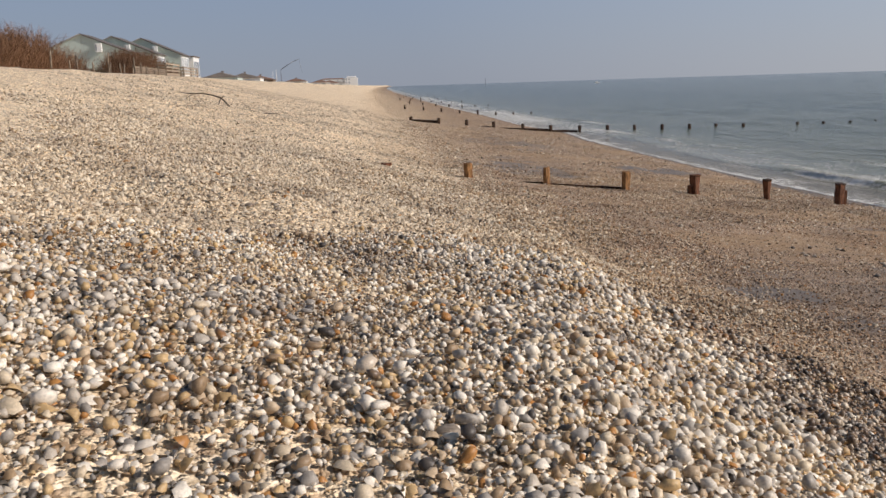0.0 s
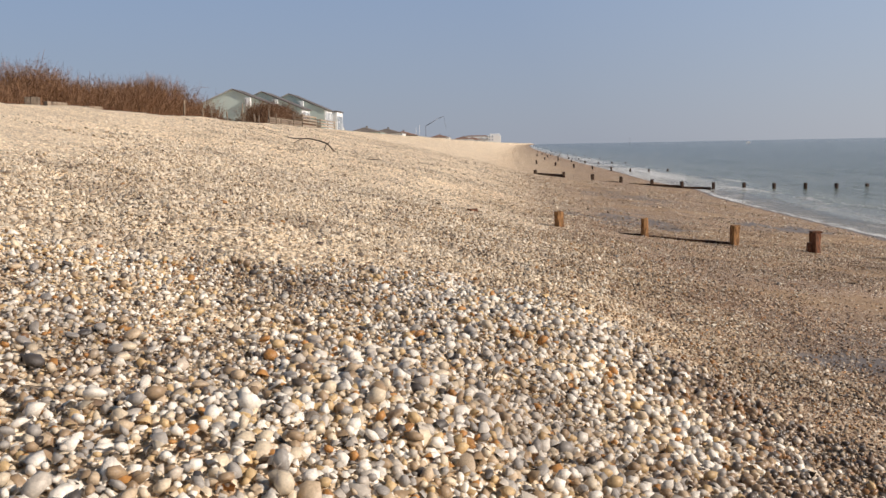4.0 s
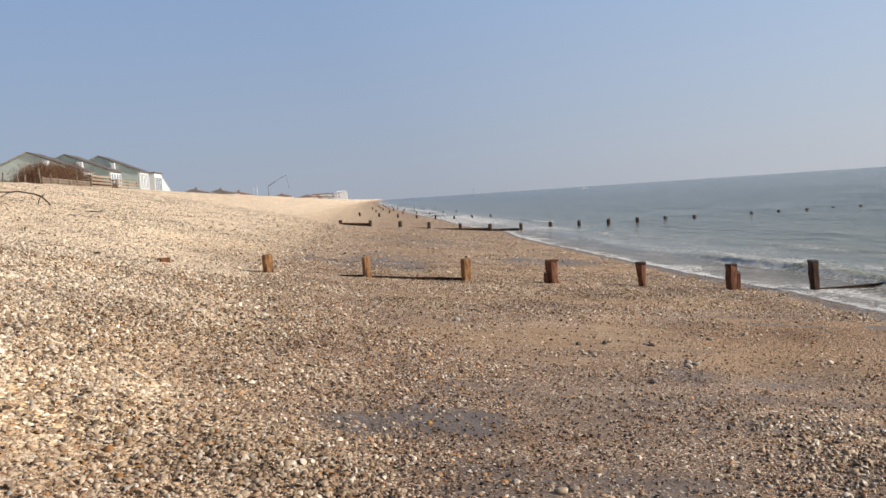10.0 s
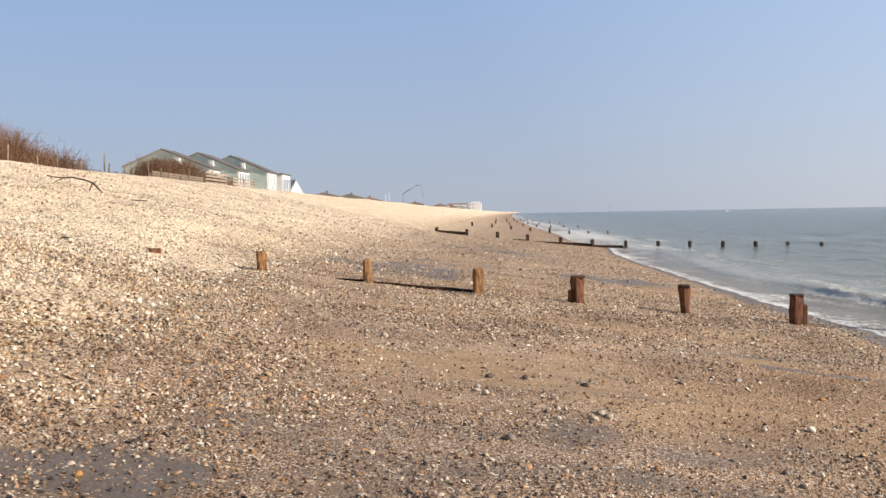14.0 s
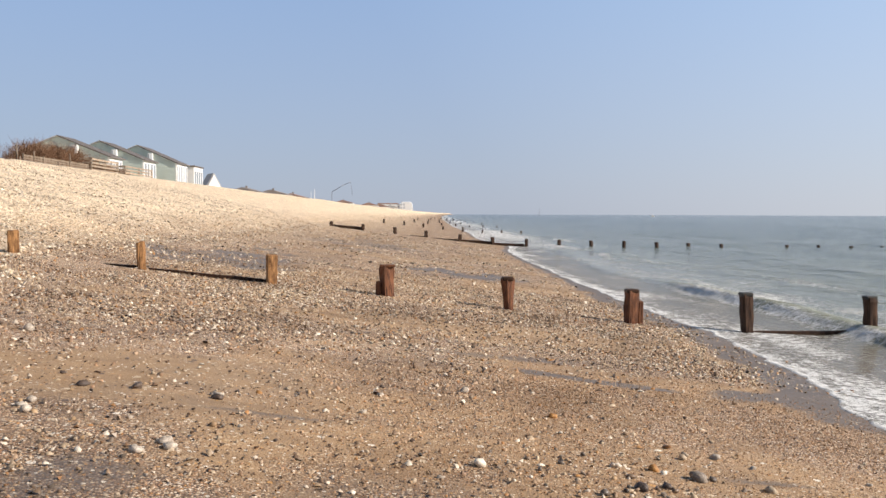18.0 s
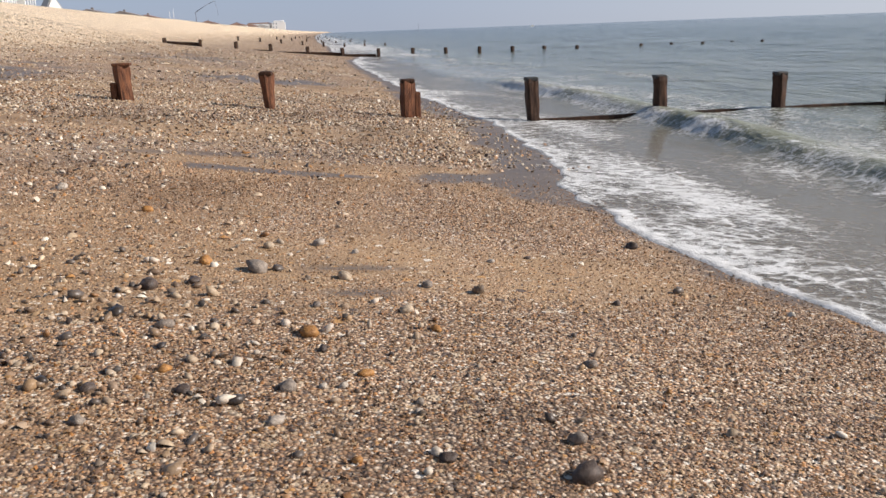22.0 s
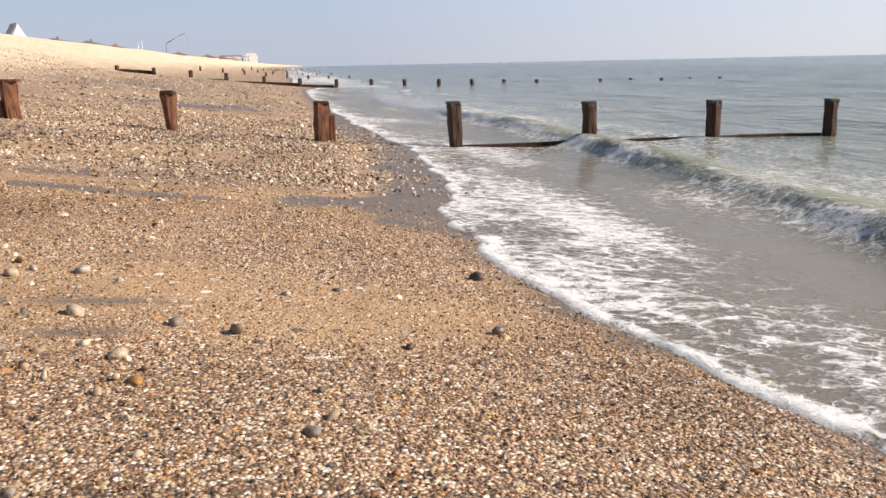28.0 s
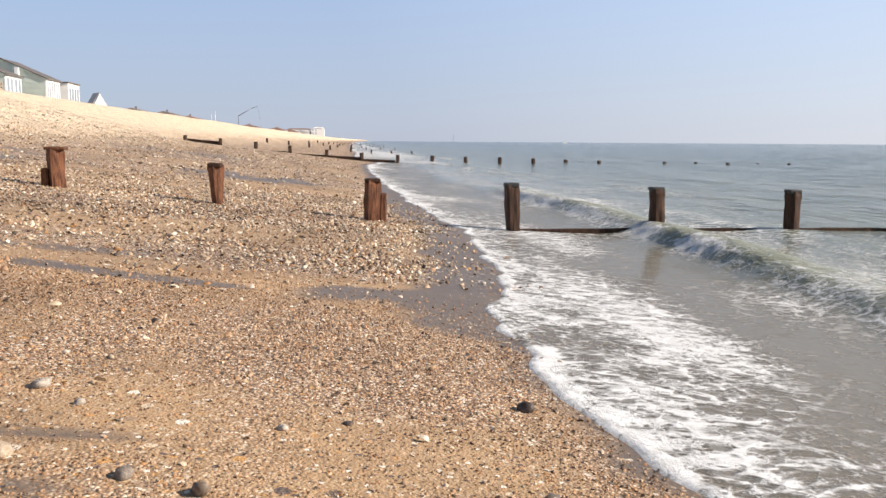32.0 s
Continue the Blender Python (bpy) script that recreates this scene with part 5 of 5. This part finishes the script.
sizes = np.clip(r.lognormal(-3.72, 0.36, len(x)) * (1 + 0.03 * np.clip(y + 19, 0, 12)), 0.011, 0.06)
brown = r.random(len(x)) > paleness(x, y)
mid = ~brown & (r.random(len(x)) < tan_share(x, y))
pale = ~brown & ~mid
scatter("shingle_gravel", GRIT_V, GRIT_F, x[mid], y[mid], sizes[mid], -0.08, M_MIXED, "small cream and tan shingle on the sloping beach", 202, (0.5, 0.85), 1.45)
scatter("shingle_gravel", GRIT_V, GRIT_F, x[brown], y[brown], np.minimum(sizes[brown] * 0.9, 0.045), 0.16, M_GRAVEL, "brown shingle at the foot of the slope", 215)
scatter("shingle_gravel", GRAIN_V, GRAIN_F, x[pale], y[pale], sizes[pale] * 1.08, -0.08, M_PALE, "small pale cream shingle on the upper slope", 214, (0.5, 0.9), 1.45)
x, y, r = spread(30000, -22, -9.5, -9, -2, 116, paleness)
sizes = np.clip(r.lognormal(-3.25, 0.32, len(x)), 0.02, 0.08)
mid = r.random(len(x)) < tan_share(x, y)
scatter("shingle_gravel", GRIT_V, GRIT_F, x[~mid], y[~mid], sizes[~mid], 0.02, M_PALE, "cream shingle above the posts", 218, (0.5, 0.85), 1.45)
scatter("shingle_gravel", GRIT_V, GRIT_F, x[mid], y[mid], sizes[mid], 0.02, M_MIXED, "tan and cream shingle towards the posts", 216, (0.5, 0.85), 1.45)
x, y, r = spread(18000, -26, -11, -4, 14, 103, paleness)
scatter("shingle_pebbles", GRIT_V, GRIT_F, x, y, np.clip(r.lognormal(-2.98, 0.3, len(x)), 0.03, 0.10), 0.24, M_PALE, "pale flint pebbles on the upper beach", 203)


def gravel_keep(x, y):
    return (1 - 0.8 * sandiness(x, y)) * (1 - 0.85 * wetness(x, y)) * np.clip(0.75 + 0.7 * grain(x * 0.4, y * 1.3, 0.7, 58), 0.15, 1)


x, y, r = spread(82000, -11, -3.5, -19.0, -9, 104, gravel_keep)
sizes = np.clip(r.lognormal(-4.0, 0.45, len(x)), 0.009, 0.05)
damp = r.random(len(x)) < np.maximum(1.2 * wetness(x, y), 0.55 * ramp01(-y, 11.2, 12.8))
scatter("beach_gravel", GRAIN_V, GRAIN_F, x[~damp], y[~damp], sizes[~damp], 0.26, M_GRAVEL, "brown gravel scattered over sand", 204, (0.5, 0.9), 1.3)
scatter("beach_gravel", GRAIN_V, GRAIN_F, x[damp], y[damp], sizes[damp], 0.26, M_DAMP, "dark damp gravel in the wet hollows", 222, (0.5, 0.9), 1.3)
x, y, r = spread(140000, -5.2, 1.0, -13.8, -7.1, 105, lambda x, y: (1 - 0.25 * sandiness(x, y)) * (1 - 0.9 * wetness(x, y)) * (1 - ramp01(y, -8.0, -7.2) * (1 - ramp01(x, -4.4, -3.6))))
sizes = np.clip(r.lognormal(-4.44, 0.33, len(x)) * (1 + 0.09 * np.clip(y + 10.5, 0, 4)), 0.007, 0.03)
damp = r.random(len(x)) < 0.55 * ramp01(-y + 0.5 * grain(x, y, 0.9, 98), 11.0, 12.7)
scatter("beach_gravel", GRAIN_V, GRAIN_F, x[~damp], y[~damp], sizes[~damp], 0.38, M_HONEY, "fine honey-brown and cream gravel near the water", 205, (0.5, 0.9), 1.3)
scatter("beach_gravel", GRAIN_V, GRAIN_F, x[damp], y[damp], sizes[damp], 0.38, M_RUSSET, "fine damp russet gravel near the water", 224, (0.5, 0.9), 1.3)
x, y, r = spread(64000, -12, 1.2, -9.3, 6, 106, lambda x, y: gravel_keep(x, y) * (1 - 0.9 * ramp01(x, -4.2, -3.2) * ramp01(-y, 6.9, 7.5)))
scatter("beach_gravel", GRIT_V, GRIT_F, x, y, np.clip(r.lognormal(-3.62, 0.40, len(x)), 0.014, 0.06), 0.26, M_GRAVEL, "brown gravel on the lower beach", 206, (0.5, 0.9), 1.3)
x, y, r = spread(42000, -9.5, 1.6, -6.2, 4.5, 117, lambda x, y: (1 - 0.95 * sandiness(x, y)) * (1 - 0.75 * wetness(x, y)) * (x < water_x(y) - 0.15))
scatter("beach_gravel", GRIT_V, GRIT_F, x, y, np.clip(r.lognormal(-3.58, 0.34, len(x)), 0.014, 0.06), 0.24, M_MIXED, "cream and brown stones lying thick about the posts", 219)
x, y, r = spread(17000, -12.5, 0.8, -18, 8, 107, lambda x, y: np.clip(0.35 + 0.9 * grain(x, y, 1.1, 53), 0, 1) * (1 - 0.95 * wetness(x, y)) * (1 - 0.85 * ramp01(x, -3.0, -2.2) * ramp01(-y, 6.9, 7.7)))
scatter("scattered_pebbles", DOME_V, DOME_F, x, y, np.clip(r.lognormal(-3.4, 0.3, len(x)), 0.02, 0.07), 0.15, M_MIXED, "scattered flint pebbles on the lower beach", 207)
x, y, r = spread(13000, -29, -10, 14, 48, 108, lambda x, y: 1 - ramp01(x + 1.5 * grain(x, y, 2.5, 55), -14, -9))
scatter("shingle_pebbles", GRIT_V, GRIT_F, x, y, np.clip(r.lognormal(-2.75, 0.3, len(x)), 0.04, 0.12), 0.36, M_PALE, "pale flint cobbles farther along the upper beach", 208)
x, y, r = spread(15000, -13, 1.0, 3, 44, 109, lambda x, y: gravel_keep(x, y) * (x < water_x(y) - 0.4))
scatter("scattered_pebbles", GRIT_V, GRIT_F, x, y, np.clip(r.lognormal(-2.75, 0.3, len(x)), 0.03, 0.10), 0.35, M_MIXED, "scattered stones on the far lower beach", 209)
x, y, r = spread(3600, -7.0, 0.6, -15.0, -9.0, 112, lambda x, y: np.exp(-((x + 3.2) / 0.8) ** 2 - ((y + 12.1) / 1.3) ** 2) + 0.015)
sizes = np.clip(r.lognormal(-3.3, 0.35, len(x)), 0.02, 0.075)
dry = r.random(len(x)) < 0.55
scatter("scattered_pebbles", ICO_V, ICO_F, x[dry], y[dry], sizes[dry], 0.22, M_MIXED, "patch of coarse ochre and cream pebbles in the gravel", 213, (0.45, 0.8))
scatter("scattered_pebbles", ICO_V, ICO_F, x[~dry], y[~dry], sizes[~dry], 0.22, M_DAMP, "patch of coarse russet and dark pebbles in the gravel", 223, (0.45, 0.8))
x, y, r = spread(12000, -8.6, -4.2, -18.0, -13.6, 118, lambda x, y: np.exp(-((x + 6.0 + 0.4 * grain(x, y, 1.0, 96)) / 1.3) ** 2 - ((y + 15.7 + 0.4 * grain(x, y, 0.8, 97)) / 1.2) ** 2))
sizes = np.clip(r.lognormal(-3.6, 0.35, len(x)), 0.015, 0.055)
dry = r.random(len(x)) < 0.6
scatter("scattered_pebbles", DOME_V, DOME_F, x[dry], y[dry], sizes[dry], 0.12, M_MIXED, "patch of cream and tan pebbles on dark sand", 220, (0.5, 0.85), 1.4)
scatter("scattered_pebbles", DOME_V, DOME_F, x[~dry], y[~dry], sizes[~dry], 0.12, M_DAMP, "damp russet and grey pebbles on dark sand", 221, (0.5, 0.85), 1.4)

# ---- single pebbles lying uppermost on the bank ----
shapes = []
r9 = np.random.default_rng(19)
for k in range(8):
    bm = bmesh.new()
    bmesh.ops.create_icosphere(bm, subdivisions=2, radius=0.5)
    shift = Vector((7.0 * k, 3.0, 1.0))
    for v in bm.verts:
        v.co *= 1 + 0.30 * noise.noise(v.co * 1.9 + shift) + 0.06 * noise.noise(v.co * 6.0 + shift)
    for f in bm.faces:
        f.smooth = True
    mesh = bpy.data.meshes.new("pebble")
    bm.to_mesh(mesh)
    bm.free()
    mesh.materials.append(M_PEBBLE)
    shapes.append(mesh)
x, y, r = spread(310, -17.6, -12.4, -22.4, -18.6, 113, upper_keep)
for k in range(min(len(x), 300)):
    size = float(np.clip(r9.lognormal(-2.95, 0.25), 0.035, 0.08))
    tall = size * r9.uniform(0.45, 0.7)
    pebble = new("pebble", shapes[k % 8])
    pebble.location = (x[k], y[k], float(beach_z(x[k], y[k])) + 0.024 + tall * 0.35)
    pebble.rotation_euler = (r9.normal(0, 0.25), r9.normal(0, 0.25), r9.uniform(0, 6.28))
    pebble.scale = (size * r9.uniform(1.0, 1.4), size * r9.uniform(0.8, 1.0), tall)
    pebble.parent = ground
